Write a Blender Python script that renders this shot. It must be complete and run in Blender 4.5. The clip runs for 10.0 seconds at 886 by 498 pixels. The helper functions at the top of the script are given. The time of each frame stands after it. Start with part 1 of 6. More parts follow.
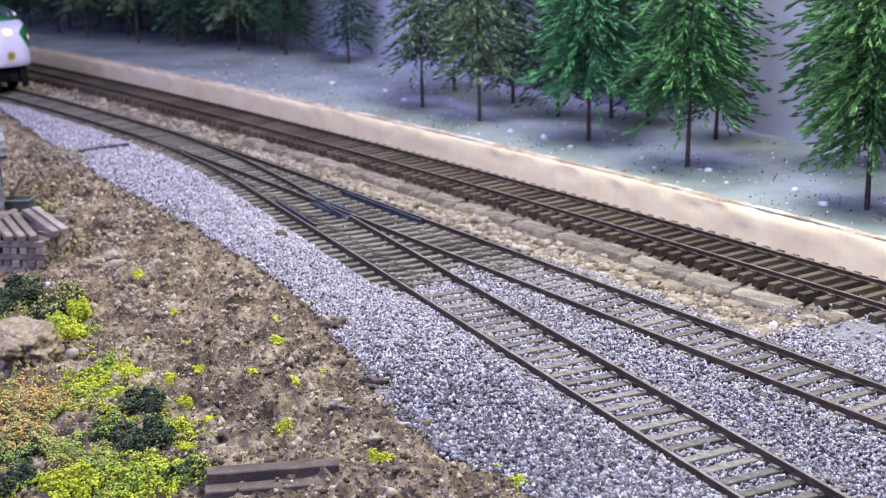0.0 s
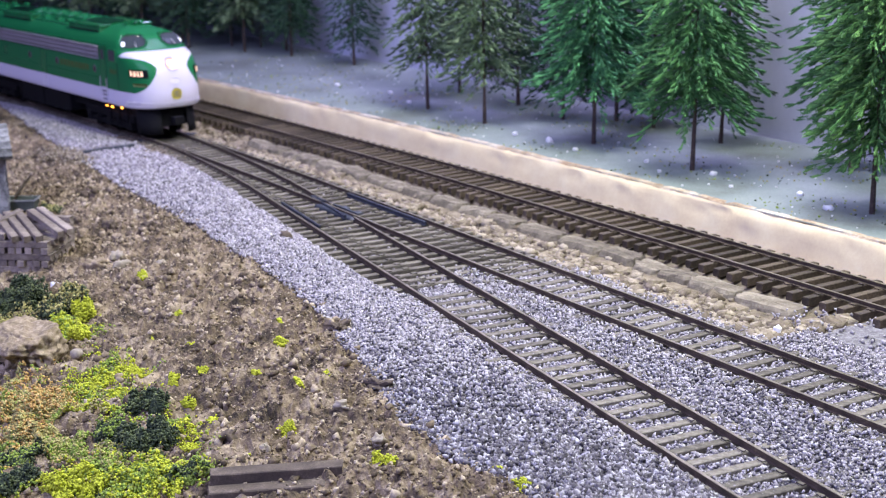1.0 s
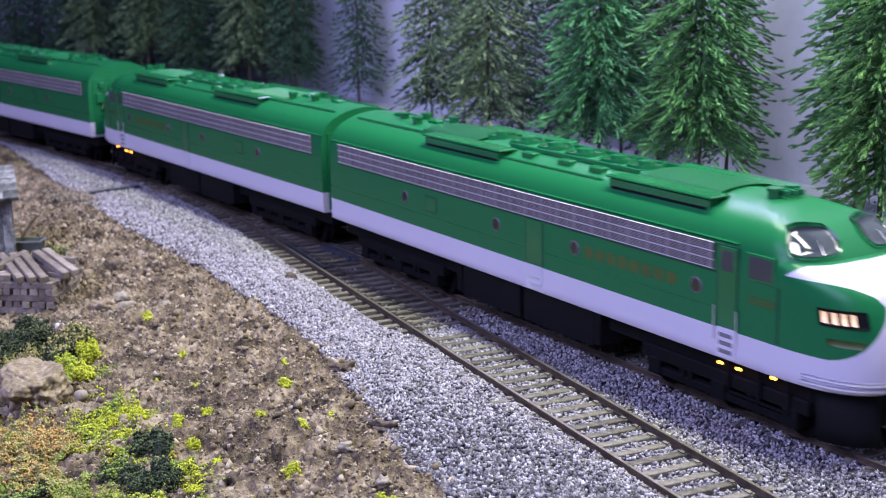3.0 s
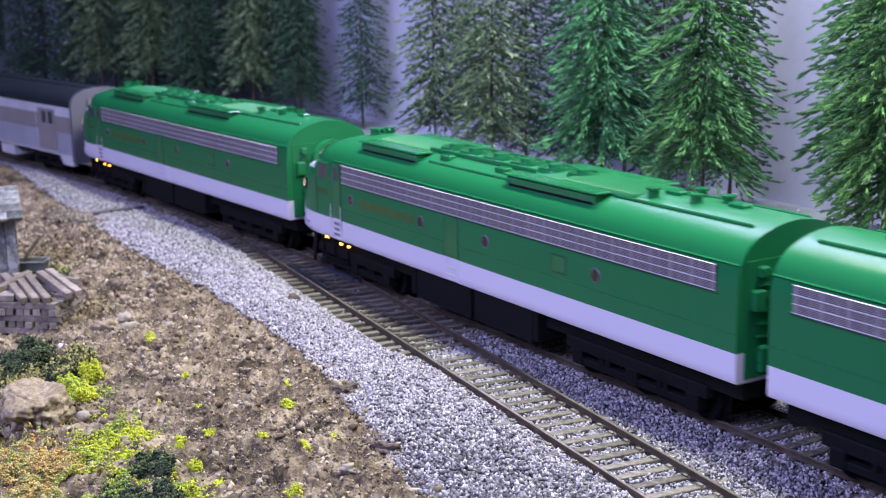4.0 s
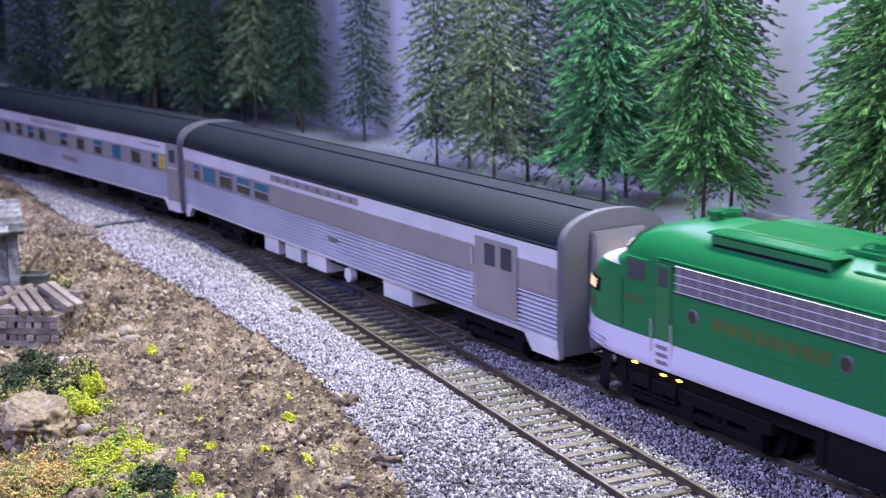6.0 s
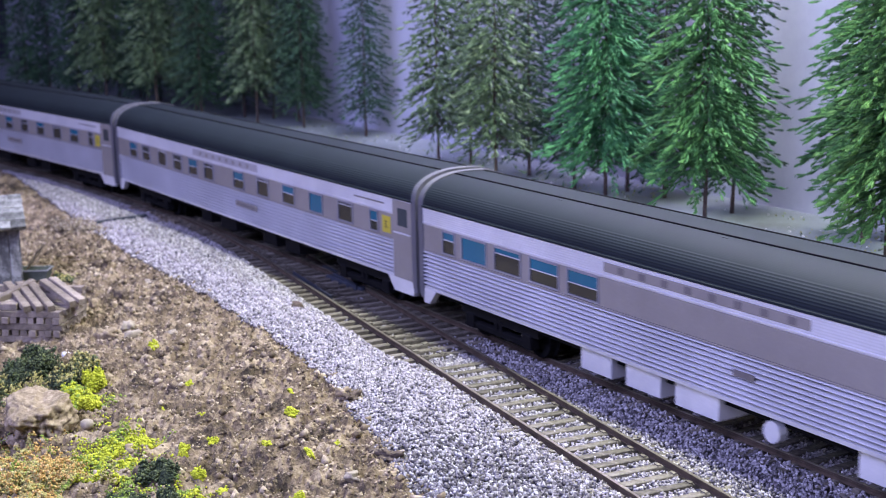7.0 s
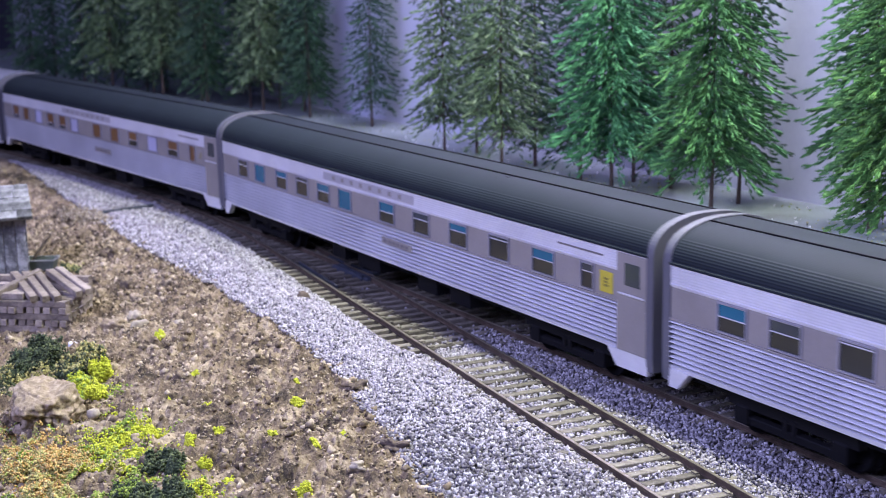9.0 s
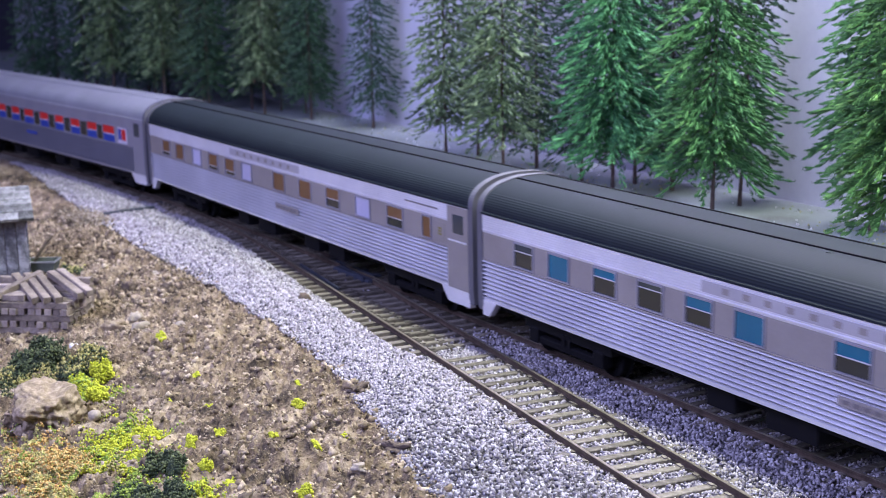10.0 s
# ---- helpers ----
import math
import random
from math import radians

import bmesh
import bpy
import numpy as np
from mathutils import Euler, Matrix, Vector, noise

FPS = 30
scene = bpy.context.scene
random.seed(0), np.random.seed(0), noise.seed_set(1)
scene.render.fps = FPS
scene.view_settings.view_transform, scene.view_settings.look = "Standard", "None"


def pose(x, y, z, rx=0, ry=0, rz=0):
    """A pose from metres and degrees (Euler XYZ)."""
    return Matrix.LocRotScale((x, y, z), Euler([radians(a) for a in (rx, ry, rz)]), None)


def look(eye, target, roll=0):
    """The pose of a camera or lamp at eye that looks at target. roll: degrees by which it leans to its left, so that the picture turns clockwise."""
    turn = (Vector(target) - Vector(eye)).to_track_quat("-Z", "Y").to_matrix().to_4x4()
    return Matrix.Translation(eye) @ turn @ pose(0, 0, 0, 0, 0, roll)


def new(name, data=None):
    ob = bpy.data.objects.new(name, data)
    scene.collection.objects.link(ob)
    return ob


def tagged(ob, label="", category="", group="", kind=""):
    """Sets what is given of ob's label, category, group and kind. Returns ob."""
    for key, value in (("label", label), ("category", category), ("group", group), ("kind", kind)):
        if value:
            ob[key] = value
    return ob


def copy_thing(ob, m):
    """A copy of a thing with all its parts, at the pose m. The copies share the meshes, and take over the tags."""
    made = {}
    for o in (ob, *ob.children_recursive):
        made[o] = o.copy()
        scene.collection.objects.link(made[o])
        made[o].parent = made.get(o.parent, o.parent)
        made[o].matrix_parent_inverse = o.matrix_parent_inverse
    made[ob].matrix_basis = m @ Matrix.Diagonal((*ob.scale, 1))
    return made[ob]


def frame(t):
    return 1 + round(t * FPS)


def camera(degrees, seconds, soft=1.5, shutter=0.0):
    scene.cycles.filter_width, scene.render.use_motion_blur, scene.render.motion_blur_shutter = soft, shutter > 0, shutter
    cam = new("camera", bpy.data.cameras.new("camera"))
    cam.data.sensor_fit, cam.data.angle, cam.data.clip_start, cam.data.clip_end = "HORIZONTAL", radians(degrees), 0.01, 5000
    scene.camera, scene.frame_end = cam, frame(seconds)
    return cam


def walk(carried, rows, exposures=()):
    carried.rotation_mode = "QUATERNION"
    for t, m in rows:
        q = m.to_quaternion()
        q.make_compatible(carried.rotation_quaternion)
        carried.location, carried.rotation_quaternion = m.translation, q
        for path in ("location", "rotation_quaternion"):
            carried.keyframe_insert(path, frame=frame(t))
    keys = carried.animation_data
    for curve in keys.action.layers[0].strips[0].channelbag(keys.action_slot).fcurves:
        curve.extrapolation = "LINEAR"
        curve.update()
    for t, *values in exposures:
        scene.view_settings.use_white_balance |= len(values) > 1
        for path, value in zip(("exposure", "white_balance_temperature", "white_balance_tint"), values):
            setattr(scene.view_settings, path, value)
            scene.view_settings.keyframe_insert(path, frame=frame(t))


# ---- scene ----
cam = camera(36.0, 10.0, soft=0.95, shutter=0.22)
cam.data.dof.use_dof = True
cam.data.dof.focus_distance = 0.318
cam.data.dof.aperture_fstop = 46.0
EYE = (0.0, 0.0, 0.1114)
TURNS = [
    (0.0, 75.075, 1.330, -0.354),
    (0.5, 75.025, 1.107, -0.220),
    (1.0, 75.171, 1.111, -0.101),
    (1.5, 75.465, 1.235, -0.054),
    (2.0, 75.896, 1.212, 0.006),
    (2.5, 76.410, 1.222, 0.038),
    (4.0, 77.812, 1.032, 0.267),
    (4.5, 78.253, 1.022, 0.307),
    (5.0, 78.467, 1.061, 0.309),
    (5.5, 78.409, 1.020, 0.320),
    (7.0, 78.125, 1.204, 0.370),
    (7.5, 77.882, 1.237, 0.402),
    (8.0, 77.787, 1.181, 0.504),
    (8.5, 77.717, 1.162, 0.541),
    (9.0, 77.723, 1.199, 0.625),
    (9.5, 77.760, 1.087, 0.678),
    (10.0, 77.803, 1.161, 0.686),
]
walk(cam, [(t, pose(*EYE, rx, ry, rz)) for t, rx, ry, rz in TURNS],
     [(0.0, -0.25), (1.5, -0.27), (2.7, -0.28), (4.0, -0.06), (5.5, 0.0), (10.0, 0.03)])

# ---- light: two overhead lamp strips over the layout and the dim room ----
world = bpy.data.worlds.new("room_light")
scene.world = world
world.use_nodes = True
world.node_tree.nodes["Background"].inputs[0].default_value = (0.55, 0.50, 0.80, 1)
world.node_tree.nodes["Background"].inputs[1].default_value = 0.02

# the plan: s runs along the main track away from the eye, n across it to the wall; millimetres
OX, OY, UX, UY, NX, NY = 91.6, 284.5, -0.5225, 0.8526, 0.8526, 0.5225


def W(s, n, z):
    """A place of the plan in metres."""
    return ((OX + UX * s + NX * n) * 0.001, (OY + UY * s + NY * n) * 0.001, z * 0.001)


def strip_lamp(name, s, n, z, length, width, watts, colour, aim_n=0.0):
    data = bpy.data.lights.new(name, "AREA")
    data.shape, data.size, data.size_y, data.energy, data.color = "RECTANGLE", length, width, watts, colour
    ob = new(name, data)
    eye, target = Vector(W(s, n, z)), Vector(W(s, aim_n, 0))
    ob.matrix_world = Matrix.Translation(eye) @ Matrix((
        (UX, -NX, 0), (UY, -NY, 0), (0, 0, 1))).to_4x4() @ pose(0, 0, 0, math.degrees(math.atan2(n - aim_n, z)), 0, 0)
    return ob


strip_lamp("lamp_strip_front", 58, 54, 410, 0.46, 0.035, 4.6, (0.96, 1.0, 0.88), 5)
strip_lamp("lamp_strip_back", 310, 150, 360, 0.30, 0.03, 1.9, (0.58, 0.50, 1.0), 170)
room_lamp = strip_lamp("room_lamp", -60, -760, 640, 0.9, 0.5, 16.3, (0.46, 0.48, 1.02), 0)
room_lamp.matrix_world = look(W(-60, -760, 640), W(60, 0, 30))


# ---- materials ----
def material(name):
    m = bpy.data.materials.new(name)
    m.use_nodes = True
    return m, m.node_tree, m.node_tree.nodes["Principled BSDF"]


def node(tree, kind, **inputs):
    nd = tree.nodes.new(kind)
    for key, value in inputs.items():
        nd.inputs[key.replace("_", " ")].default_value = value
    return nd


def ramp(tree, source, stops):
    nd = tree.nodes.new("ShaderNodeValToRGB")
    el = nd.color_ramp.elements
    while len(el) > 1:
        el.remove(el[-1])
    for i, (at, colour) in enumerate(stops):
        e = el[0] if i == 0 else el.new(at)
        e.position, e.color = at, (*colour, 1)
    tree.links.new(source, nd.inputs[0])
    return nd.outputs[0]


def surface(name, stops, scale=300.0, rough=0.8, metal=0.0, bump=0.3, fine=1500.0, spread=0.0, island=False, coat=0.0, dist=0.0003):
    """A noise-coloured surface: broad patches and fine grain; spread varies whole pieces."""
    m, tree, bsdf = material(name)
    coord = tree.nodes.new("ShaderNodeTexCoord")
    broad = node(tree, "ShaderNodeTexNoise", Scale=scale, Detail=5.0, Roughness=0.62)
    grain = node(tree, "ShaderNodeTexNoise", Scale=fine, Detail=3.0, Roughness=0.7)
    for nd in (broad, grain):
        tree.links.new(coord.outputs["Object"], nd.inputs["Vector"])
    mix = node(tree, "ShaderNodeMath")
    mix.operation = "MULTIPLY_ADD"
    tree.links.new(grain.outputs[0], mix.inputs[0])
    mix.inputs[1].default_value = 0.45
    tree.links.new(broad.outputs[0], mix.inputs[2])
    value = mix.outputs[0]
    sub = node(tree, "ShaderNodeMath")
    sub.operation = "SUBTRACT"
    sub.inputs[1].default_value = 0.225
    tree.links.new(value, sub.inputs[0])
    value = sub.outputs[0]
    if spread or island:
        info = tree.nodes.new("ShaderNodeNewGeometry" if island else "ShaderNodeObjectInfo")
        rnd = info.outputs["Random Per Island" if island else "Random"]
        a = node(tree, "ShaderNodeMath")
        a.operation = "MULTIPLY_ADD"
        tree.links.new(rnd, a.inputs[0])
        a.inputs[1].default_value = spread
        tree.links.new(value, a.inputs[2])
        b = node(tree, "ShaderNodeMath")
        b.operation = "SUBTRACT"
        b.inputs[1].default_value = spread / 2
        tree.links.new(a.outputs[0], b.inputs[0])
        value = b.outputs[0]
    tree.links.new(ramp(tree, value, stops), bsdf.inputs["Base Color"])
    bsdf.inputs["Roughness"].default_value = rough
    bsdf.inputs["Metallic"].default_value = metal
    bsdf.inputs["Coat Weight"].default_value = coat
    if bump:
        bp = node(tree, "ShaderNodeBump", Strength=bump, Distance=dist)
        tree.links.new(mix.outputs[0], bp.inputs["Height"])
        tree.links.new(bp.outputs[0], bsdf.inputs["Normal"])
    return m


DIRT = surface("dirt", [(0.31, (0.032, 0.023, 0.013)), (0.5, (0.178, 0.131, 0.078)), (0.72, (0.45, 0.365, 0.24))], 110, 0.95, fine=900, bump=1.0, dist=0.0014)
CLOD = surface("dirt_clods", [(0.2, (0.052, 0.037, 0.021)), (0.5, (0.20, 0.153, 0.092)), (0.8, (0.50, 0.415, 0.285))], 300, 0.95, fine=1800, bump=1.0, spread=0.55, island=True)
BALLAST = surface("ballast_stone", [(0.15, (0.07, 0.066, 0.066)), (0.40, (0.235, 0.215, 0.224)), (0.62, (0.36, 0.335, 0.342)), (0.88, (0.57, 0.545, 0.54))], 500, 0.8, fine=2500, bump=0.3, spread=0.5, island=True)
COARSE = surface("purple_grey_stone", [(0.15, (0.035, 0.031, 0.034)), (0.40, (0.10, 0.09, 0.098)), (0.62, (0.185, 0.17, 0.185)), (0.9, (0.50, 0.485, 0.49))], 500, 0.8, fine=2500, bump=0.3, spread=0.7, island=True)
# darker than the stones, so the shade in their gaps is coloured in
BALLAST_BED = surface("ballast_bed", [(0.2, (0.06, 0.056, 0.058)), (0.5, (0.17, 0.16, 0.165)), (0.8, (0.34, 0.33, 0.33))], 900, 0.9, fine=2600, bump=0.8)
TIE = surface("tie_plastic", [(0.25, (0.055, 0.047, 0.034)), (0.5, (0.120, 0.105, 0.078)), (0.8, (0.23, 0.205, 0.16))], 700, 0.75, fine=3000, bump=0.3, spread=0.35)
TIE_BACK = surface("tie_brown", [(0.25, (0.026, 0.019, 0.011)), (0.5, (0.064, 0.047, 0.029)), (0.8, (0.14, 0.108, 0.07))], 700, 0.7, fine=3000, bump=0.3, spread=0.35)
RAIL_SIDE = surface("rail_rust", [(0.25, (0.034, 0.024, 0.016)), (0.6, (0.090, 0.064, 0.044)), (0.85, (0.17, 0.125, 0.085))], 300, 0.6, metal=0.2, fine=2500, bump=0.2)
RAIL_TOP = surface("rail_head", [(0.3, (0.20, 0.175, 0.125)), (0.7, (0.36, 0.32, 0.24))], 200, 0.38, metal=0.7, fine=3000, bump=0.05)
FROG_BLACK = surface("frog_plastic", [(0.3, (0.022, 0.026, 0.036)), (0.7, (0.05, 0.058, 0.075))], 200, 0.45, fine=1500, bump=0.1)
TABLE = surface("painted_plywood", [(0.25, (0.13, 0.14, 0.13)), (0.5, (0.20, 0.235, 0.235)), (0.75, (0.28, 0.31, 0.31))], 28, 0.75, fine=900, bump=0.15)
FOAM = surface("foam_board_edge", [(0.25, (0.73, 0.58, 0.36)), (0.5, (0.80, 0.66, 0.42)), (0.8, (0.86, 0.75, 0.52))], 60, 0.85, fine=900, bump=0.25)
FOAM_RIM = surface("torn_foam_rim", [(0.3, (0.26, 0.17, 0.10)), (0.5, (0.50, 0.38, 0.27)), (0.7, (0.70, 0.62, 0.54))], 90, 0.9, fine=900, bump=0.6)
WALL = surface("backdrop_paint", [(0.3, (0.41, 0.42, 0.53)), (0.7, (0.50, 0.51, 0.61))], 6, 0.85, fine=300, bump=0.05)
TRACKBED = surface("dark_track_bed", [(0.25, (0.018, 0.014, 0.012)), (0.5, (0.05, 0.04, 0.033)), (0.8, (0.12, 0.10, 0.085))], 200, 0.95, fine=1400, bump=0.6)
SAND = surface("plaster_rock", [(0.25, (0.085, 0.068, 0.042)), (0.5, (0.19, 0.155, 0.10)), (0.8, (0.35, 0.295, 0.205))], 120, 0.95, fine=1200, bump=0.6)


# ---- mesh helpers (millimetres in, metres out) ----
def mk(name, verts, faces, mats, parent=None, place=None, index=None, smooth=False, label=""):
    me = bpy.data.meshes.new(name)
    me.from_pydata([(x * 0.001, y * 0.001, z * 0.001) for x, y, z in verts], [], faces)
    for m in (mats if isinstance(mats, (list, tuple)) else [mats]):
        me.materials.append(m)
    if index is not None:
        me.polygons.foreach_set("material_index", index)
    if smooth:
        me.shade_smooth()
    me.validate()
    me.update()
    ob = new(name, me)
    if parent is not None:
        ob.parent = parent
    if place is not None:
        ob.matrix_basis = place
    if label:
        ob["label"] = label
    return ob


def box(x0, x1, y0, y1, z0, z1, verts=None, faces=None, cut=0.0):
    """A box, its upper edges cut back a little; adds to verts and faces."""
    verts = [] if verts is None else verts
    faces = [] if faces is None else faces
    b = len(verts)
    if cut:
        verts += [(x0, y0, z0), (x1, y0, z0), (x1, y1, z0), (x0, y1, z0), (x0, y0, z1 - cut), (x1, y0, z1 - cut), (x1, y1, z1 - cut), (x0, y1, z1 - cut),
                  (x0 + cut, y0 + cut, z1), (x1 - cut, y0 + cut, z1), (x1 - cut, y1 - cut, z1), (x0 + cut, y1 - cut, z1)]
        q = [(0, 3, 2, 1), (8, 9, 10, 11)] + [(i, (i + 1) % 4, 4 + (i + 1) % 4, 4 + i) for i in range(4)] + [(4 + i, 4 + (i + 1) % 4, 8 + (i + 1) % 4, 8 + i) for i in range(4)]
    else:
        verts += [(x0, y0, z0), (x1, y0, z0), (x1, y1, z0), (x0, y1, z0), (x0, y0, z1), (x1, y0, z1), (x1, y1, z1), (x0, y1, z1)]
        q = [(0, 3, 2, 1), (4, 5, 6, 7)] + [(i, (i + 1) % 4, 4 + (i + 1) % 4, 4 + i) for i in range(4)]
    faces += [tuple(b + i for i in f) for f in q]
    return verts, faces


def nz(x, y, z=0.0):
    return noise.noise((x, y, z))


# ---- the tracks ----
def main_n(s):
    return -1.87e-4 * max(0.0, s - 260.0) ** 2


def back_n(s):
    return 65.5 - 8.1e-5 * s * max(s, 0)


TOE = 430.0


def siding_n(s):
    """The diverging track's centre line."""
    if s < 300:
        return -0.125 * (372.0 - s)
    k = 0.125 / (2 * (444.0 - 300.0))
    return -k * (444.0 - s) ** 2 + main_n(s)


def heading(fn, s):
    return math.atan2(fn(s + 1) - fn(s - 1), 2.0)


RAIL = [(-0.65, -1.55), (0.65, -1.55), (0.65, -1.35), (0.2, -1.15), (0.2, -0.6), (0.42, -0.45), (0.42, -0.07), (0.34, 0.0), (-0.34, 0.0), (-0.42, -0.07), (-0.42, -0.45), (-0.2, -0.6), (-0.2, -1.15), (-0.65, -1.35)]


def rail(parent, fn, off, s0, s1, step=8.0, dark=False):
    verts, faces, index = [], [], []
    count = max(2, int(abs(s1 - s0) / step))
    k = len(RAIL)
    for i in range(count + 1):
        s = s0 + (s1 - s0) * i / count
        a = heading(fn, s)
        for p, z in RAIL:
            o = off + p
            x, y, zz = W(s - math.sin(a) * o, fn(s) + math.cos(a) * o, z)
            verts.append((x * 1000, y * 1000, zz * 1000))
        if i:
            for j in range(k):
                faces.append(((i - 1) * k + j, (i - 1) * k + (j + 1) % k, i * k + (j + 1) % k, i * k + j))
                index.append(1 if j in (6, 7, 8) else 0)
    faces += [tuple(range(k)), tuple(range(count * k, count * k + k))]
    index += [0, 0]
    return mk("guard_rail" if dark else "rail", verts, faces, [FROG_BLACK, FROG_BLACK] if dark else [RAIL_SIDE, RAIL_TOP], parent, index=index)


def tie_mesh(name, mat, half=15.0, wide=1.2, top=-1.55, bottom=-4.0):
    v, f = box(-wide, wide, -half, half, bottom, top, cut=0.15)
    for side in (-8.65, 8.65):
        for d in (-1.5, 1.5):
            box(-0.9, 0.9, side + d - 0.45, side + d + 0.45, top - 0.1, top + 0.4, v, f)
        box(-1.1, 1.1, side - 2.2, side + 2.2, top - 0.1, top + 0.08, v, f)
    me = bpy.data.meshes.new(name)
    me.from_pydata([(x * 0.001, y * 0.001, z * 0.001) for x, y, z in v], [], f)
    me.materials.append(mat)
    return me


BASE = Matrix(((UX, -NX, 0), (UY, -NY, 0), (0, 0, 1))).to_4x4()


def track_pose(fn, s, off=0.0, z=0.0):
    a = heading(fn, s)
    return Matrix.Translation(W(s - math.sin(a) * off, fn(s) + math.cos(a) * off, z)) @ BASE @ Matrix.Rotation(-a, 4, "Z")


def ties(parent, me, fn, s0, s1, pitch=6.1, off=None, stretch=None, skew=0.02):
    s = s0
    while s < s1:
        ob = new("tie", me)
        ob.parent = parent
        o = off(s) if off else 0.0
        k = stretch(s) if stretch else 1.0
        j = random.uniform(-1, 1)
        ob.matrix_basis = track_pose(fn, s, o + random.uniform(-0.25, 0.25)) @ Matrix.Rotation(j * skew, 4, "Z") @ Matrix.Diagonal((1, k, 1, 1))
        s += pitch


def make_tracks():
    me = tie_mesh("tie", TIE)
    me2 = tie_mesh("tie_back", TIE_BACK)
    main = tagged(new("main_track"), "model railway main track with weathered rails on grey-brown ties in ballast", "railway track")
    for off in (-8.65, 8.65):
        rail(main, main_n, off, -170, 1150)
    ties(main, me, main_n, -168, 138)
    ties(main, me, main_n, 432, 1140)
    siding = tagged(new("siding_track"), "model railway siding leaving the turnout, ties half buried in grey ballast", "railway track")
    for off in (-8.65, 8.65):
        rail(siding, siding_n, off, -170, 150)
    ties(siding, me, siding_n, -168, 128)
    turnout = tagged(new("turnout"), "model railway turnout with black frog and long dark ties", "railway turnout")
    # closure, stock and point rails
    rail(turnout, siding_n, -8.65, 150, TOE + 40)
    rail(turnout, siding_n, 8.65, 150, 222)
    rail(turnout, siding_n, 8.65, 244, TOE)
    # guard rails beside the frog
    rail(turnout, siding_n, -8.65 + 2.2, 216, 258, dark=True)
    rail(turnout, main_n, 8.65 - 2.2, 200, 258, dark=True)
    # black frog casting with its wing rails
    rail(turnout, siding_n, 8.65 - 2.0, 226, 262, dark=True)
    rail(turnout, main_n, -8.65 + 2.0, 226, 262, dark=True)
    verts, faces = box(222, 250, -11.6, -6.4, -2.6, -0.7, cut=0.5)
    mk("frog", [tuple(c * 1000 for c in W(*p)) for p in verts], faces, FROG_BLACK, turnout, label="blue-black plastic frog")
    for s in (228, 238):
        verts, faces = box(s, s + 3, -6.0, -3.0, -2.4, -0.6, cut=0.4)
        mk("frog_screw", [tuple(c * 1000 for c in W(*p)) for p in verts], faces, FROG_BLACK, turnout)
    verts, faces = box(428, 431, -26, 13, -2.3, -1.5, cut=0.2)
    mk("throw_bar", [tuple(c * 1000 for c in W(*p)) for p in verts], faces, FROG_BLACK, turnout)
    s = 137.0
    while s < TOE + 4:
        lo, hi = siding_n(s) - 15.0, main_n(s) + 15.0
        ob = new("tie", me)
        ob.parent = turnout
        a = heading(main_n, s) / 2 + heading(siding_n, s) / 2
        ob.matrix_basis = Matrix.Translation(W(s, (lo + hi) / 2, 0)) @ BASE @ Matrix.Rotation(-a + random.uniform(-0.01, 0.01), 4, "Z") @ Matrix.Diagonal((1, (hi - lo) / 30.0, 1, 1))
        s += 6.1
    back = tagged(new("back_track"), "model railway back track with brown ties on a low raised bed", "railway track")
    for off in (-8.65, 8.65):
        rail(back, back_n, off, -120, 1150)
    ties(back, me2, back_n, -118, 1140)


# ---- the ground ----
def bank_edge(s):
    """n of the ballast's outer edge along s."""
    pts = [(-400, -80), (0, -84), (30, -87), (60, -85), (92, -76), (125, -67), (170, -61), (220, -57), (340, -55), (430, -50), (600, -37), (1500, -120)]
    for (s0, n0), (s1, n1) in zip(pts, pts[1:]):
        if s < s1:
            return n0 + (n1 - n0) * max(0.0, (s - s0) / (s1 - s0))
    return pts[-1][1]


def ground_z(s, n):
    e = bank_edge(s) + 3.0 * nz(s * 0.05, 3.1)
    c = back_n(s)
    if n < e:
        d = e - n
        z = -3.4 - 0.10 * min(d, 110) + min(d, 8) * 0.12
        z += 2.6 * nz(s * 0.045, n * 0.045) * min(1, d / 12) + 2.0 * nz(s * 0.13, n * 0.13, 5.0) * min(1, d / 5) + 1.7 * nz(s * 0.30, n * 0.30, 9.0) * min(1, d / 3) + 2.1 * nz(s * 0.55, n * 0.55, 2.0)
        return z
    z = -2.9 + 0.25 * nz(s * 0.4, n * 0.4)
    if n > 17 + main_n(s) and s > 40:
        k = min(1, (n - 17 - main_n(s)) / 5) * min(1, (s - 40) / 25)
        z += k * (1.6 * nz(s * 0.06, n * 0.06, 4.0) + 1.2 * nz(s * 0.2, n * 0.2, 7.0) + 0.5 * nz(s * 0.6, n * 0.6, 1.0) - 3.0)
    lip = c - 30 + 4.0 * nz(s * 0.05, 1.7) + 2.0 * nz(s * 0.21, 4.7)
    if 52 < s < 420 and n > lip and n < c - 14:
        top = -5.8 + 0.4 * nz(s * 0.05, n * 0.1, 2.2) + 0.25 * nz(s * 0.5, n * 0.5, 8.1)
        cut = abs((s + 5 * nz(n * 0.12, s * 0.03, 6.1)) % 17.0 - 8.5)
        if cut < 0.7:
            top -= 1.3
        rise = min(1.0, (n - lip) / 1.6) * min(1.0, (s - 52) / 6)
        z = z + (top - z) * rise if s < 230 or nz(s * 0.03, 9.1) > -0.1 else z
    elif n > c - 17:
        z = min(z, -4.0) if n < c - 13 else -4.1
    return z


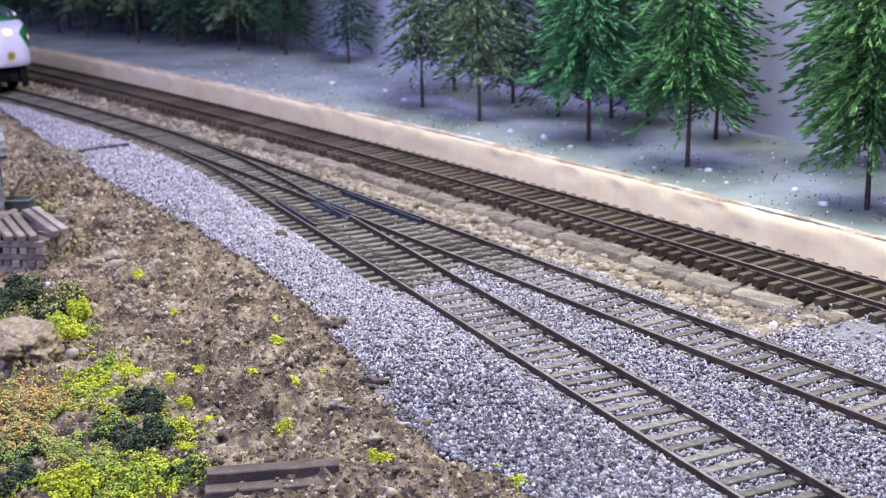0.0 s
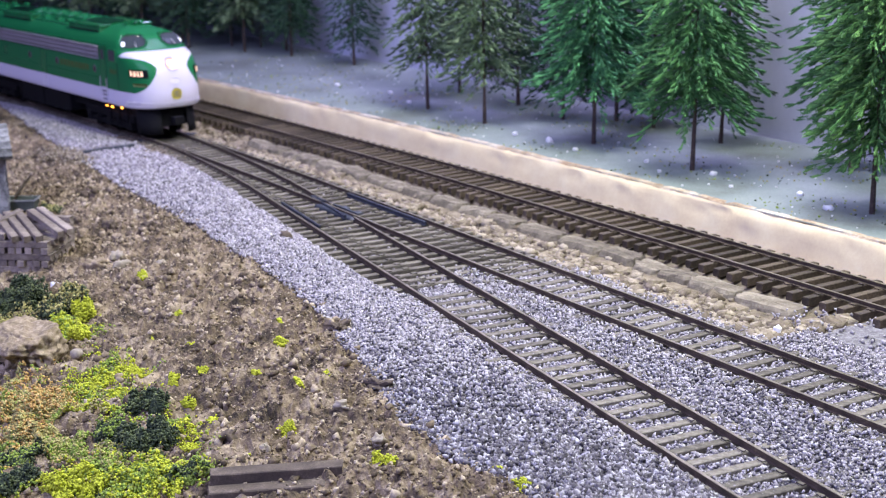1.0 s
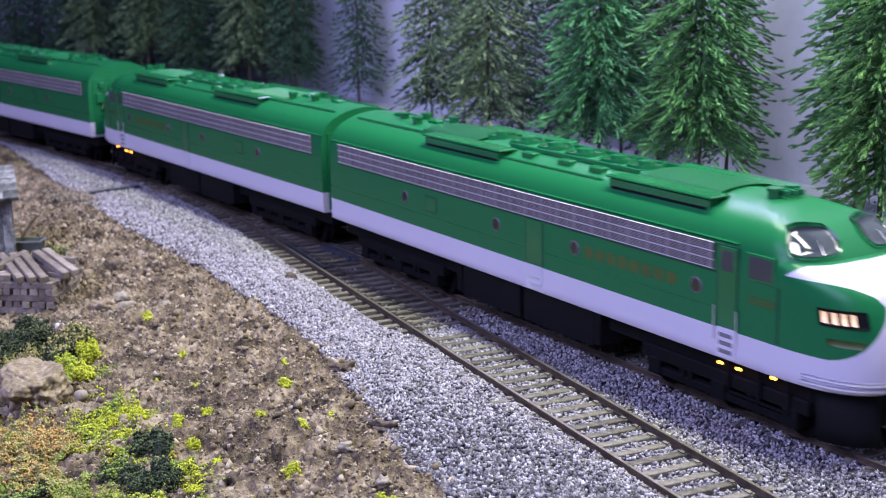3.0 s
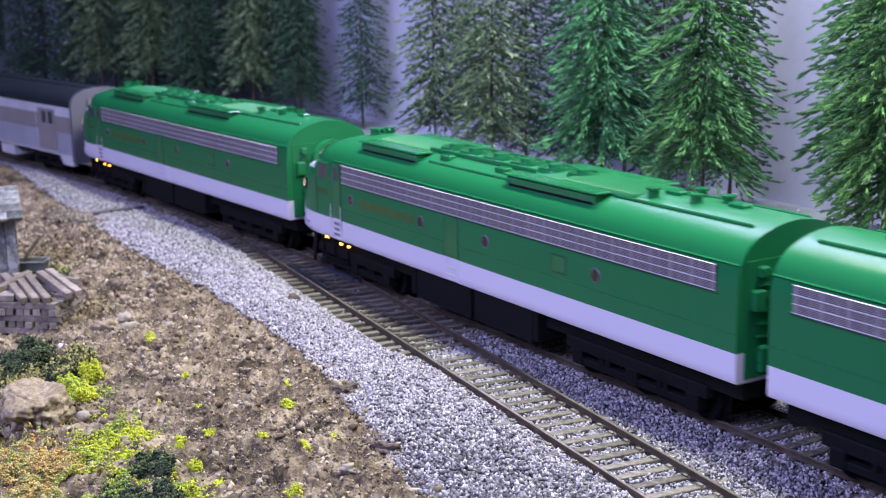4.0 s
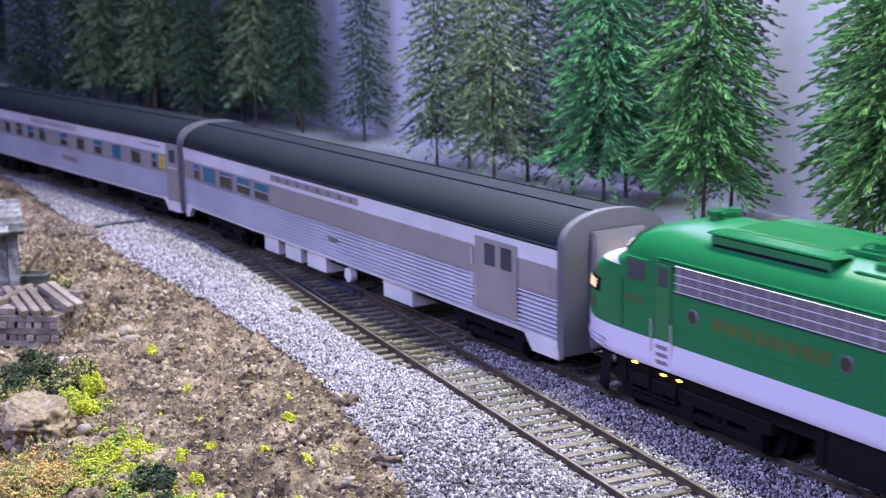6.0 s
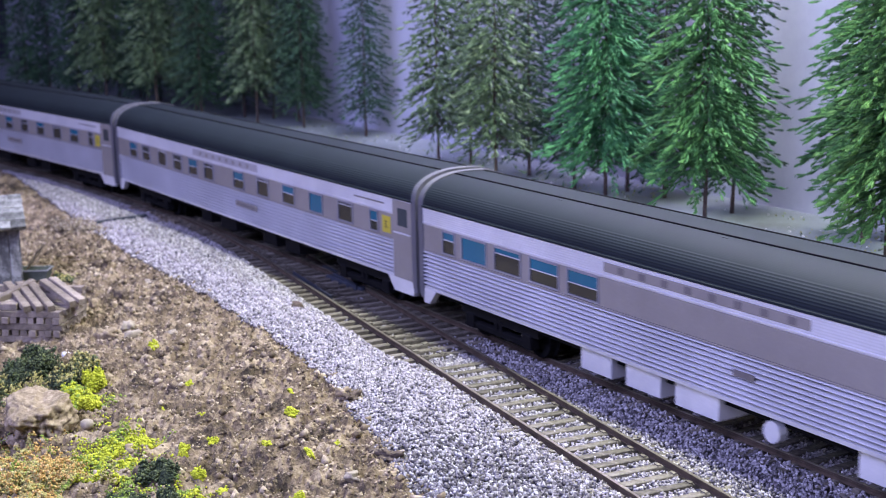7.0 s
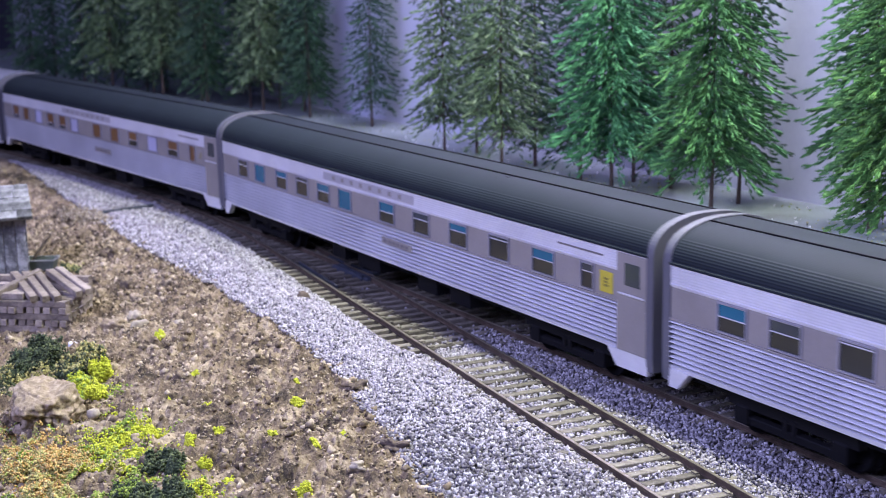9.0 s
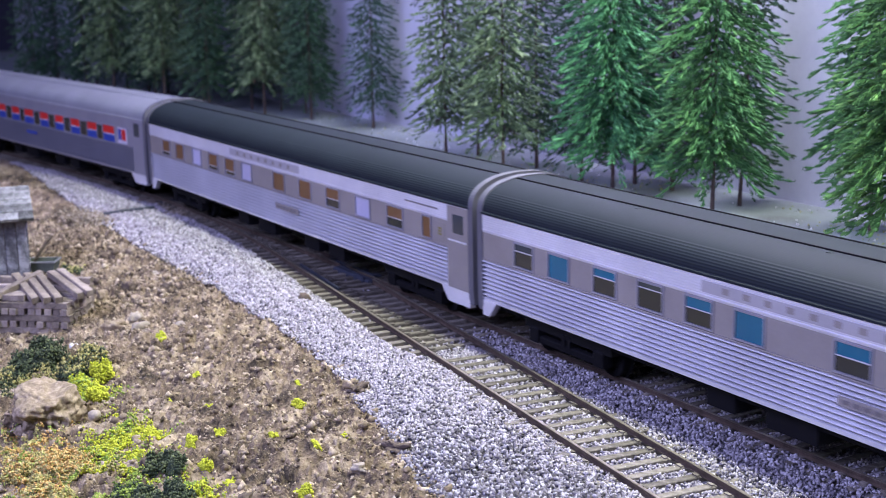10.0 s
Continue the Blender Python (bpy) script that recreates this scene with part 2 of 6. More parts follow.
def grid_sheet(name, s_list, n_list, zf, mat):
    verts = [tuple(v * 1000 for v in W(s, n, zf(s, n))) for s in s_list for n in n_list]
    k = len(n_list)
    faces = [(i * k + j, i * k + j + 1, (i + 1) * k + j + 1, (i + 1) * k + j) for i in range(len(s_list) - 1) for j in range(k - 1)]
    return mk(name, verts, faces, mat, smooth=True)


def steps(*spans):
    out = []
    for a, b, d in spans:
        x = a
        while x < b - 1e-6:
            out.append(x)
            x += d
    return out + [spans[-1][1]]


def make_ground():
    S = steps((-400, -60, 20), (-60, 330, 1.0), (330, 600, 2.5), (600, 1500, 15))
    N = steps((-520, -160, 12), (-160, 50, 1.0), (50, 90, 5))
    ob = grid_sheet("ground", S, N, ground_z, DIRT)
    ob.data.shade_flat()
    ob.data.materials.append(BALLAST_BED)
    ob.data.materials.append(SAND)
    ob.data.materials.append(TRACKBED)
    index = []
    for i in range(len(S) - 1):
        s = (S[i] + S[i + 1]) / 2
        e = bank_edge(s) + 3.0 * nz(s * 0.05, 3.1)
        for j in range(len(N) - 1):
            n = (N[j] + N[j + 1]) / 2
            m = 0 if n < e else 1
            if m and n > main_n(s) + 15 and s > 44 + 6 * nz(n * 0.2, 1.0):
                m = 2
            elif m and s > 140 and n > (siding_n(s) if s < TOE else main_n(s)) - 15:
                m = 3
            index.append(m)
    ob.data.polygons.foreach_set("material_index", index)
    tagged(ob, "brown crumbly dirt ground of the layout, sloping away beside the track", "ground", kind="structure")
    # the raised board behind the back track, its cut foam edge
    S2 = steps((-300, 0, 12), (0, 700, 2.5), (700, 1500, 12))
    rows = [(18.0, -4.6), (18.4, -1.0), (18.8, 2.0), (19.2, 4.6), (19.6, 6.4), (20.2, 7.5), (21.2, 8.15), (23.5, 8.1)]
    verts = []
    for s in S2:
        for d, z in rows:
            w = 0.9 * nz(s * 0.11, z * 0.3) + 0.5 * nz(s * 0.4, z) if z > 4 else 0.4 * nz(s * 0.2, z)
            z += 0.35 * nz(s * 0.33, z, 3.0) if z > 6 else 0
            verts.append(tuple(v * 1000 for v in W(s, back_n(s) + d + w, z)))
    k = len(rows)
    faces = [(i * k + j, i * k + j + 1, (i + 1) * k + j + 1, (i + 1) * k + j) for i in range(len(S2) - 1) for j in range(k - 1)]
    index = [1 if j >= k - 3 else 0 for i in range(len(S2) - 1) for j in range(k - 1)]
    tagged(mk("foam_edge", verts, faces, [FOAM, FOAM_RIM], index=index, smooth=True), "cream and pink cut edge of a foam board", "foam board", kind="structure")
    verts = []
    for s in S2:
        e = back_n(s) + 20.5
        for j in range(14):
            n = e + (WALL_N + 20 - e) * j / 13
            verts.append(tuple(v * 1000 for v in W(s, n, 8.02)))
    faces = [(i * 14 + j, i * 14 + j + 1, (i + 1) * 14 + j + 1, (i + 1) * 14 + j) for i in range(len(S2) - 1) for j in range(13)]
    tagged(mk("table_top", verts, faces, TABLE), "blue-grey painted board with scattered white flecks under the trees", "board", kind="structure")


WALL_N = 182.0


def make_room():
    def slab(name, s0, s1, n0, n1, z0, z1, mat, label, cat):
        v, f = box(s0, s1, n0, n1, z0, z1)
        v = [tuple(c * 1000 for c in W(*p)) for p in v]
        return tagged(mk(name, v, f, mat), label, cat, kind="structure")
    slab("wall_backdrop", -900, 1900, WALL_N, WALL_N + 20, -900, 1500, WALL, "smooth pale lilac-white backdrop wall behind the trees", "wall")
    slab("wall_end", 1500, 1520, -900, WALL_N, -900, 1500, DARKWALL, "dark navy end wall beyond the layout", "wall")
    slab("benchwork", -420, 1499, -540, WALL_N - 1, -90, -24, DARKWALL, "dark benchwork under the layout", "benchwork")
    slab("floor", -1900, 2600, -2600, 400, -1000, -980, DARKWALL, "dark floor of the train room", "floor")
    slab("wall_room", -1900, 2600, -2620, -2600, -1000, 1420, ROOMWALL, "plain room wall behind the camera", "wall")
    slab("wall_side", -1900, -1880, -2600, 400, -1000, 1420, ROOMWALL, "plain side wall of the train room", "wall")
    slab("wall_far", 2580, 2600, -2600, 400, -1000, 1420, ROOMWALL, "plain far wall of the train room", "wall")
    slab("wall_outer", -1900, 2600, 400, 420, -1000, 1420, ROOMWALL, "plain outer wall of the train room", "wall")
    slab("ceiling", -1900, 2600, -2600, 400, 1400, 1420, ROOMWALL, "plain white ceiling of the train room", "ceiling")


DARKWALL = surface("navy_cloth", [(0.3, (0.010, 0.011, 0.022)), (0.7, (0.022, 0.023, 0.042))], 20, 0.95, fine=800, bump=0.1)
ROOMWALL = surface("room_paint", [(0.3, (0.30, 0.30, 0.31)), (0.7, (0.36, 0.36, 0.37))], 3, 0.9, fine=200, bump=0.05)
make_tracks()
make_ground()
make_room()


# ---- loose material: stones and clods as real lumps ----
RNG = np.random.default_rng(5)
CUBE_V = np.array([(x, y, z) for z in (-1, 1) for x, y in ((-1, -1), (1, -1), (1, 1), (-1, 1))], float) * 0.62
CUBE_F = np.array([(0, 2, 1), (0, 3, 2), (4, 5, 6), (4, 6, 7)] + [q for i in range(4) for q in ((i, (i + 1) % 4, 4 + (i + 1) % 4), (i, 4 + (i + 1) % 4, 4 + i))])
LUMPS = [CUBE_V * RNG.uniform(0.62, 1.3, (8, 1)) * RNG.uniform(0.75, 1.25, (1, 3)) + RNG.uniform(-0.12, 0.12, (8, 3)) for _ in range(40)]


OCTA_V = np.array([(1, 0, 0), (0, 1, 0), (-1, 0, 0), (0, -1, 0), (0, 0, 1), (0, 0, -1)], float)
OCTA_F = np.array([q for i in range(4) for q in ((i, (i + 1) % 4, 4), ((i + 1) % 4, i, 5))])
CRUMBS = [OCTA_V * RNG.uniform(0.6, 1.4, (6, 1)) + RNG.uniform(-0.2, 0.2, (6, 3)) for _ in range(40)]


def lumps_mesh(name, mats, at, size, index=None, flat=1.0, crumbs=False):
    """One mesh of many angular lumps. at: places in metres; size: radii in metres."""
    n = len(at)
    shapes, tris = (CRUMBS, OCTA_F) if crumbs else (LUMPS, CUBE_F)
    nv, nf = len(shapes[0]), len(tris)
    kinds = RNG.integers(0, len(shapes), n)
    base = np.array(shapes)[kinds]
    ang = RNG.uniform(0, 6.2832, n)
    tip = RNG.uniform(-1.2, 1.2, n)
    c, s, c2, s2 = np.cos(ang), np.sin(ang), np.cos(tip), np.sin(tip)
    x, y, z = base[..., 0], base[..., 1], base[..., 2]
    y, z = y * c2[:, None] - z * s2[:, None], y * s2[:, None] + z * c2[:, None]
    x, y = x * c[:, None] - y * s[:, None], x * s[:, None] + y * c[:, None]
    v = np.stack([x, y, z * flat], -1) * np.asarray(size)[:, None, None] + np.asarray(at)[:, None, :]
    f = (tris[None] + (np.arange(n) * nv)[:, None, None]).reshape(-1)
    me = bpy.data.meshes.new(name)
    me.vertices.add(n * nv)
    me.vertices.foreach_set("co", v.reshape(-1).astype(np.float32))
    me.loops.add(n * nf * 3)
    me.loops.foreach_set("vertex_index", f.astype(np.int32))
    me.polygons.add(n * nf)
    me.polygons.foreach_set("loop_start", (np.arange(n * nf) * 3).astype(np.int32))
    for m in (mats if isinstance(mats, (list, tuple)) else [mats]):
        me.materials.append(m)
    if index is not None:
        me.polygons.foreach_set("material_index", np.repeat(np.asarray(index, dtype=np.int32), nf))
    me.update(calc_edges=True)
    me.validate()
    ob = new(name, me)
    return ob


def on_rails(s, n):
    for fn in (main_n, siding_n, back_n):
        if fn is siding_n and s > TOE:
            continue
        d = abs(n - fn(s))
        if abs(d - 8.65) < 0.95:
            return True
    return False


def scatter_ballast():
    rng = random.Random(3)
    at, size, idx = [], [], []

    def add(s, n, r, lift, kind=0):
        if on_rails(s, n):
            return
        at.append(W(s, n, lift))
        size.append(r * 0.001)
        idx.append(kind)
    # shoulder beside the siding and turnout
    for _ in range(57000):
        s = -45 + 660 * rng.random() ** 1.85
        e = bank_edge(s) + 3.0 * nz(s * 0.05, 3.1)
        sid = siding_n(s) if s < TOE else main_n(s)
        inner = sid - 9.0 - 6.2 * max(0.0, min(1.0, (s - 118 + 8 * nz(s * 0.11, 2.2)) / 26))
        n = rng.uniform(e - 3.5, inner)
        if n < e and rng.random() < (e - n) / 3.0:
            continue
        coarse = max(0.0, min(1.0, (110 - s) / 80)) * max(0.0, min(1.0, (-50 - n) / 16))
        r = rng.uniform(0.26, 0.60) * (1 + 0.25 * coarse) * (1.4 if s > 330 else 1.15 if s > 200 else 1)
        k = min(1.0, (n - e) / 6.0)
        hump = -2.9 + 1.1 * max(0, min(1, k)) + 0.5 * nz(s * 0.08, n * 0.08, 8.0)
        hump += 0.9 * max(0.0, min(1.0, (inner - n - 1.0) / 8.0)) * max(0.0, min(1.0, (s - 70) / 110))
        add(s, n, r, hump + rng.uniform(-0.25, 0.35), 1 if rng.random() < 1.5 * coarse else 0)
    # between and beside the rails of the two front tracks
    for _ in range(40000):
        s = rng.uniform(-60, 150)
        n = rng.uniform(siding_n(s) - 11, main_n(s) + 30)
        if s > 45 and n > main_n(s) + 16 + rng.uniform(-2, 3):
            continue
        mid = siding_n(s) + 9.5 < n < main_n(s) - 9.5
        lift = -2.3
        if mid:
            lift = -1.75
        if n > main_n(s) + 10:
            lift = -2.0
        if s > 128 and rng.random() < (s - 128) / 22:
            continue
        # purple-grey share between the tracks: its lilac tone plus the train's violet shade
        add(s, n, rng.uniform(0.26, 0.58), lift + rng.uniform(-0.35, 0.3), 1 if mid and rng.random() < 0.3 else 0)
    # wedge right of the main track and up to the back track's bed
    for _ in range(9000):
        s = rng.uniform(-60, 62)
        n = rng.uniform(28, back_n(s) + 14)
        if s > 30 + 18 * nz(n * 0.07, 5.5) + (0 if n > 46 else -8) and rng.random() < 0.93:
            continue
        add(s, n, rng.uniform(0.4, 0.75), (-2.5 if n < 46 else -3.3) + rng.uniform(-0.3, 0.4))
    # a few strays on the turnout
    for _ in range(420):
        s = rng.uniform(140, 420)
        add(s, rng.uniform(siding_n(s) - 14, main_n(s) + 13), rng.uniform(0.3, 0.6), -2.3)
    ob = lumps_mesh("ballast", [BALLAST, COARSE], at, [q * 1.08 for q in size], idx, crumbs=True)
    tagged(ob, "loose pale grey crushed-stone ballast around the tracks", "ballast", kind="stuff")


def scatter_dirt():
    rng = random.Random(4)
    at, size = [], []
    for _ in range(50000):
        s = -40 + 470 * rng.random() ** 1.3
        e = bank_edge(s) + 3.0 * nz(s * 0.05, 3.1)
        n = e + 2.5 - 105 * rng.random() ** 1.15
        big = rng.random()
        r = 0.16 + 0.26 * rng.random() ** 1.5 if big < 0.84 else rng.uniform(0.38, 0.75) if big < 0.975 else rng.uniform(0.75, 1.35)
        if s > 250:
            r *= 1.3
        if 0.3 * nz(s * 0.09, n * 0.09, 3.3) + rng.random() < 0.25:
            continue
        at.append(W(s, n, ground_z(s, n) + r * 0.25))
        size.append(r * 0.001)
    tagged(lumps_mesh("dirt_clods", CLOD, at, [q * 1.15 for q in size], flat=0.85, crumbs=True), "crumbled brown dirt clods and pebbles on the bank", "dirt", kind="stuff")
    at, size = [], []
    for _ in range(8000):
        s = 46 + 700 * rng.random() ** 1.5
        lo, hi = main_n(s) + 15.6, back_n(s) - 17
        n = lo + (hi - lo) * rng.random() ** 1.3
        slab = 55 < s < 420 and n > back_n(s) - 29 + 4.0 * nz(s * 0.05, 1.7)
        if slab and rng.random() < 0.94:
            continue
        r = 0.4 + 1.35 * rng.random() ** 2.5
        if nz(s * 0.05, n * 0.05, 6.0) > 0.05:
            r *= 1.35
        at.append(W(s, n, ground_z(s, n) + r * 0.15))
        size.append(r * 1.25 * 0.001)
    tagged(lumps_mesh("rubble", RUBBLE, at, size, flat=0.7), "pale tan plaster rubble between the tracks", "rubble", kind="stuff")


RUBBLE = surface("plaster_rubble", [(0.2, (0.11, 0.085, 0.054)), (0.5, (0.245, 0.202, 0.138)), (0.8, (0.44, 0.38, 0.28))], 300, 0.95, fine=1500, bump=0.8, spread=0.45, island=True)
MOSS_LIME = surface("lime_foam", [(0.2, (0.30, 0.34, 0.016)), (0.5, (0.43, 0.47, 0.03)), (0.8, (0.62, 0.64, 0.07))], 500, 0.95, fine=2500, bump=0.4, spread=0.3, island=True)
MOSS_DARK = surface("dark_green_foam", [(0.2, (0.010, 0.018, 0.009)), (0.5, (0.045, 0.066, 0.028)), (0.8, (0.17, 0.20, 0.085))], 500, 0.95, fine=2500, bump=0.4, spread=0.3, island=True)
MOSS_MID = surface("mid_green_foam", [(0.2, (0.12, 0.20, 0.03)), (0.5, (0.23, 0.32, 0.05)), (0.8, (0.40, 0.46, 0.10))], 500, 0.95, fine=2500, bump=0.4, spread=0.3, island=True)
MOSS_RUST = surface("orange_foam", [(0.2, (0.27, 0.15, 0.04)), (0.5, (0.53, 0.335, 0.10)), (0.8, (0.74, 0.54, 0.24))], 500, 0.95, fine=2500, bump=0.4, spread=0.3, island=True)
MOSS_OLIVE = surface("olive_foam", [(0.2, (0.22, 0.20, 0.06)), (0.5, (0.36, 0.33, 0.11)), (0.8, (0.54, 0.49, 0.20))], 500, 0.95, fine=2500, bump=0.4, spread=0.3, island=True)
FOAMS = [MOSS_LIME, MOSS_DARK, MOSS_MID, MOSS_RUST, MOSS_OLIVE]


def bush(name, s, n, wide, tall, mix, label, count, grain=0.55, group=""):
    """A clump of ground foam: many crumbs over a lumpy dome. mix: weights of the foams, low to high."""
    rng = random.Random(int(s * 7 + n * 13))
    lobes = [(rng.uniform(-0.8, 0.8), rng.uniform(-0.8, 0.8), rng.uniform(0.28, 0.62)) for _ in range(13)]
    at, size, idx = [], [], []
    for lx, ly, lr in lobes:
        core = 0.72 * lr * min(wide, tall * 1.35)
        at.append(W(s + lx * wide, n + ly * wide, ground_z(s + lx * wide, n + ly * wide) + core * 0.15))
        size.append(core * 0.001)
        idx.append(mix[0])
    for _ in range(int(count * 1.6)):
        lx, ly, lr = rng.choice(lobes)
        a, b = rng.uniform(0, 6.2832), rng.random() ** 0.5
        up = math.sqrt(max(0.0, 1 - b * b))
        k = lr * rng.uniform(0.72, 1.08) * (1 + 0.35 * nz(a * 2.0 + lx * 9, b * 3.0, ly * 9))
        ds, dn, h = (lx + math.cos(a) * b * k) * wide, (ly + math.sin(a) * b * k) * wide, up * k * tall * 1.35
        at.append(W(s + ds, n + dn, ground_z(s + ds, n + dn) + h))
        size.append(grain * rng.uniform(0.35, 1.0) * 0.001)
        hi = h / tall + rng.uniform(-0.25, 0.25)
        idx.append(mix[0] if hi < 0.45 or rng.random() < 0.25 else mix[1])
    return tagged(lumps_mesh(name, FOAMS, at, size, idx, crumbs=True), label, "bush" if tall > 2.5 else "moss", group)


def make_plants():
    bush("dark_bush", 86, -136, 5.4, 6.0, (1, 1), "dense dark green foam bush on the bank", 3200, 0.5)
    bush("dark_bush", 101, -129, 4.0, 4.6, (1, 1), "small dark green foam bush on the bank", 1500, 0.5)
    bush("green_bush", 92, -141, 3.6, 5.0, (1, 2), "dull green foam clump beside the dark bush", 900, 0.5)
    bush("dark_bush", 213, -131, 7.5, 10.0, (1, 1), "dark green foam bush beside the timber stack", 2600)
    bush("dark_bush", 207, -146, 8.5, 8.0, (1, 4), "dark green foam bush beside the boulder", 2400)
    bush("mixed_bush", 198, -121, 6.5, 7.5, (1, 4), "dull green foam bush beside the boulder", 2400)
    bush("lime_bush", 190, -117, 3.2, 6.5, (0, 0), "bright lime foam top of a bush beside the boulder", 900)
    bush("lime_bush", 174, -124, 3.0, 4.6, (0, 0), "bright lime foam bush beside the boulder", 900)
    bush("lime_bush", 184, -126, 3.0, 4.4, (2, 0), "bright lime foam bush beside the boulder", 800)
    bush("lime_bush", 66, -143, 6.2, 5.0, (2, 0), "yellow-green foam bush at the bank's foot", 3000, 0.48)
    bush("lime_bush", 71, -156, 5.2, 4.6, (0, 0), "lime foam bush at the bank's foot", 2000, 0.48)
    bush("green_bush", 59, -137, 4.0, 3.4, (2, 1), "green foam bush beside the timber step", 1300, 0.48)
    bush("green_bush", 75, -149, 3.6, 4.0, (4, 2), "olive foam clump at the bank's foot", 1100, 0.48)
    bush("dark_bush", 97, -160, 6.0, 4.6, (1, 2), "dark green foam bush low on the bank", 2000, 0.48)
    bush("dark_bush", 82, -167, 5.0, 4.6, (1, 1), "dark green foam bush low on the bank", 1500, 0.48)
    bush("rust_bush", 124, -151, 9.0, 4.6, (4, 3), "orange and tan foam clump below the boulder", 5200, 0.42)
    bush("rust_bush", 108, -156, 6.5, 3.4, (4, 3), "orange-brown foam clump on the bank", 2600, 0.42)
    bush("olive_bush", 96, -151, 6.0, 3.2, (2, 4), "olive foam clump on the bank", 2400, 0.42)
    bush("weeds", 318, -91, 4.5, 2.6, (1, 4), "olive weeds beside the hut", 600, 0.5)
    tufts = [(207, -93, 1.5), (119, -86, 1.9), (35, -102, 2.2), (99, -120, 2.3), (102, -101, 1.3), (120, -108, 1.8), (68, -109, 1.9), (76, -129, 2.5), (9, -86, 1.8), (86, -119, 1.2),
             (132, -80.5, 1.1), (90, -87, 0.9), (164, -98, 0.9), (137, -105, 1.0), (137, -121, 2.2), (86, -97, 1.0), (19, -85, 0.9), (128, -124, 2.2), (112, -119, 1.6), (148, -112, 1.0), (118, -131, 2.0), (127, -133, 2.2), (134, -127, 1.7)]
    for s, n, r in tufts:
        bush("moss_tuft", s, n, r, r * 0.9, (0, 0), "small bright lime moss tuft on the dirt", int(70 + 80 * r), 0.38, "moss tufts on the bank")
    # loose turf of mixed foam over the foot of the bank: place, spread, foams, strength
    patches = [(114, -139, 17, 11, (2, 2, 0, 4), 0.95), (127, -133, 15, 10, (0, 0, 2), 0.8), (138, -126, 13, 8, (0, 2), 0.5), (70, -150, 16, 18, (0, 2, 2, 4, 1), 1.0), (84, -146, 12, 10, (2, 4, 0, 2), 0.9), (60, -142, 9, 9, (0, 2, 2), 0.9),
               (96, -152, 14, 9, (4, 2, 4, 3), 0.9), (122, -151, 18, 11, (3, 4, 4, 3, 2), 1.0), (100, -163, 13, 9, (1, 2, 3), 0.8), (82, -168, 12, 10, (1, 0, 2), 0.9), (150, -150, 16, 9, (4, 3, 2), 0.8),
               (178, -124, 12, 6, (0, 2), 0.5), (200, -135, 15, 14, (1, 4), 0.8), (88, -128, 10, 5, (2, 0), 0.35)]
    rng = random.Random(8)
    at, size, idx = [], [], []
    for _ in range(80000):
        ps, pn, ws, wn, foams, strong = rng.choice(patches)
        ds, dn = rng.gauss(0, 0.55), rng.gauss(0, 0.55)
        s, n = ps + ds * ws, pn + dn * wn
        if rng.random() > strong or nz(s * 0.16, n * 0.16, 1.5) + 0.6 * nz(s * 0.4, n * 0.4, 2.5) < -0.22 * strong - 0.08 + 0.22 * (ds * ds + dn * dn):
            continue
        k = nz(s * 0.11, n * 0.11, 7.7) + 0.8 * nz(s * 0.27, n * 0.27, 3.7)
        m = foams[int(min(len(foams) - 1, max(0, (0.5 + 0.75 * k) * len(foams))))] if rng.random() < 0.75 else rng.choice(foams)
        lump = max(0.0, nz(s * 0.13, n * 0.13, 4.4) + 0.6 * nz(s * 0.33, n * 0.33, 6.4)) * 4.5 * strong + rng.uniform(-0.2, 0.7)
        at.append(W(s, n, ground_z(s, n) + lump))
        size.append((0.14 + 0.32 * rng.random() ** 1.7) * 0.001)
        idx.append(m)
    tagged(lumps_mesh("ground_foam", FOAMS, at, size, idx, crumbs=True), "mixed lime, green and rust-coloured ground foam turf", "turf", kind="stuff")


# ---- single rocks ----
ROCK = surface("tan_rock", [(0.2, (0.10, 0.075, 0.04)), (0.5, (0.27, 0.21, 0.13)), (0.8, (0.48, 0.40, 0.28))], 420, 0.95, fine=1300, bump=0.8)
PALE = surface("pale_pebble", [(0.2, (0.20, 0.165, 0.115)), (0.8, (0.44, 0.385, 0.30))], 300, 0.8, fine=1500, bump=0.3)
WHITE_CHIP = surface("white_chip", [(0.2, (0.66, 0.66, 0.66)), (0.8, (0.86, 0.86, 0.86))], 300, 0.7, fine=1500, bump=0.2)
BROWN = surface("brown_clod", [(0.2, (0.035, 0.026, 0.018)), (0.5, (0.10, 0.075, 0.052)), (0.8, (0.20, 0.16, 0.115))], 300, 0.95, fine=1500, bump=0.6)


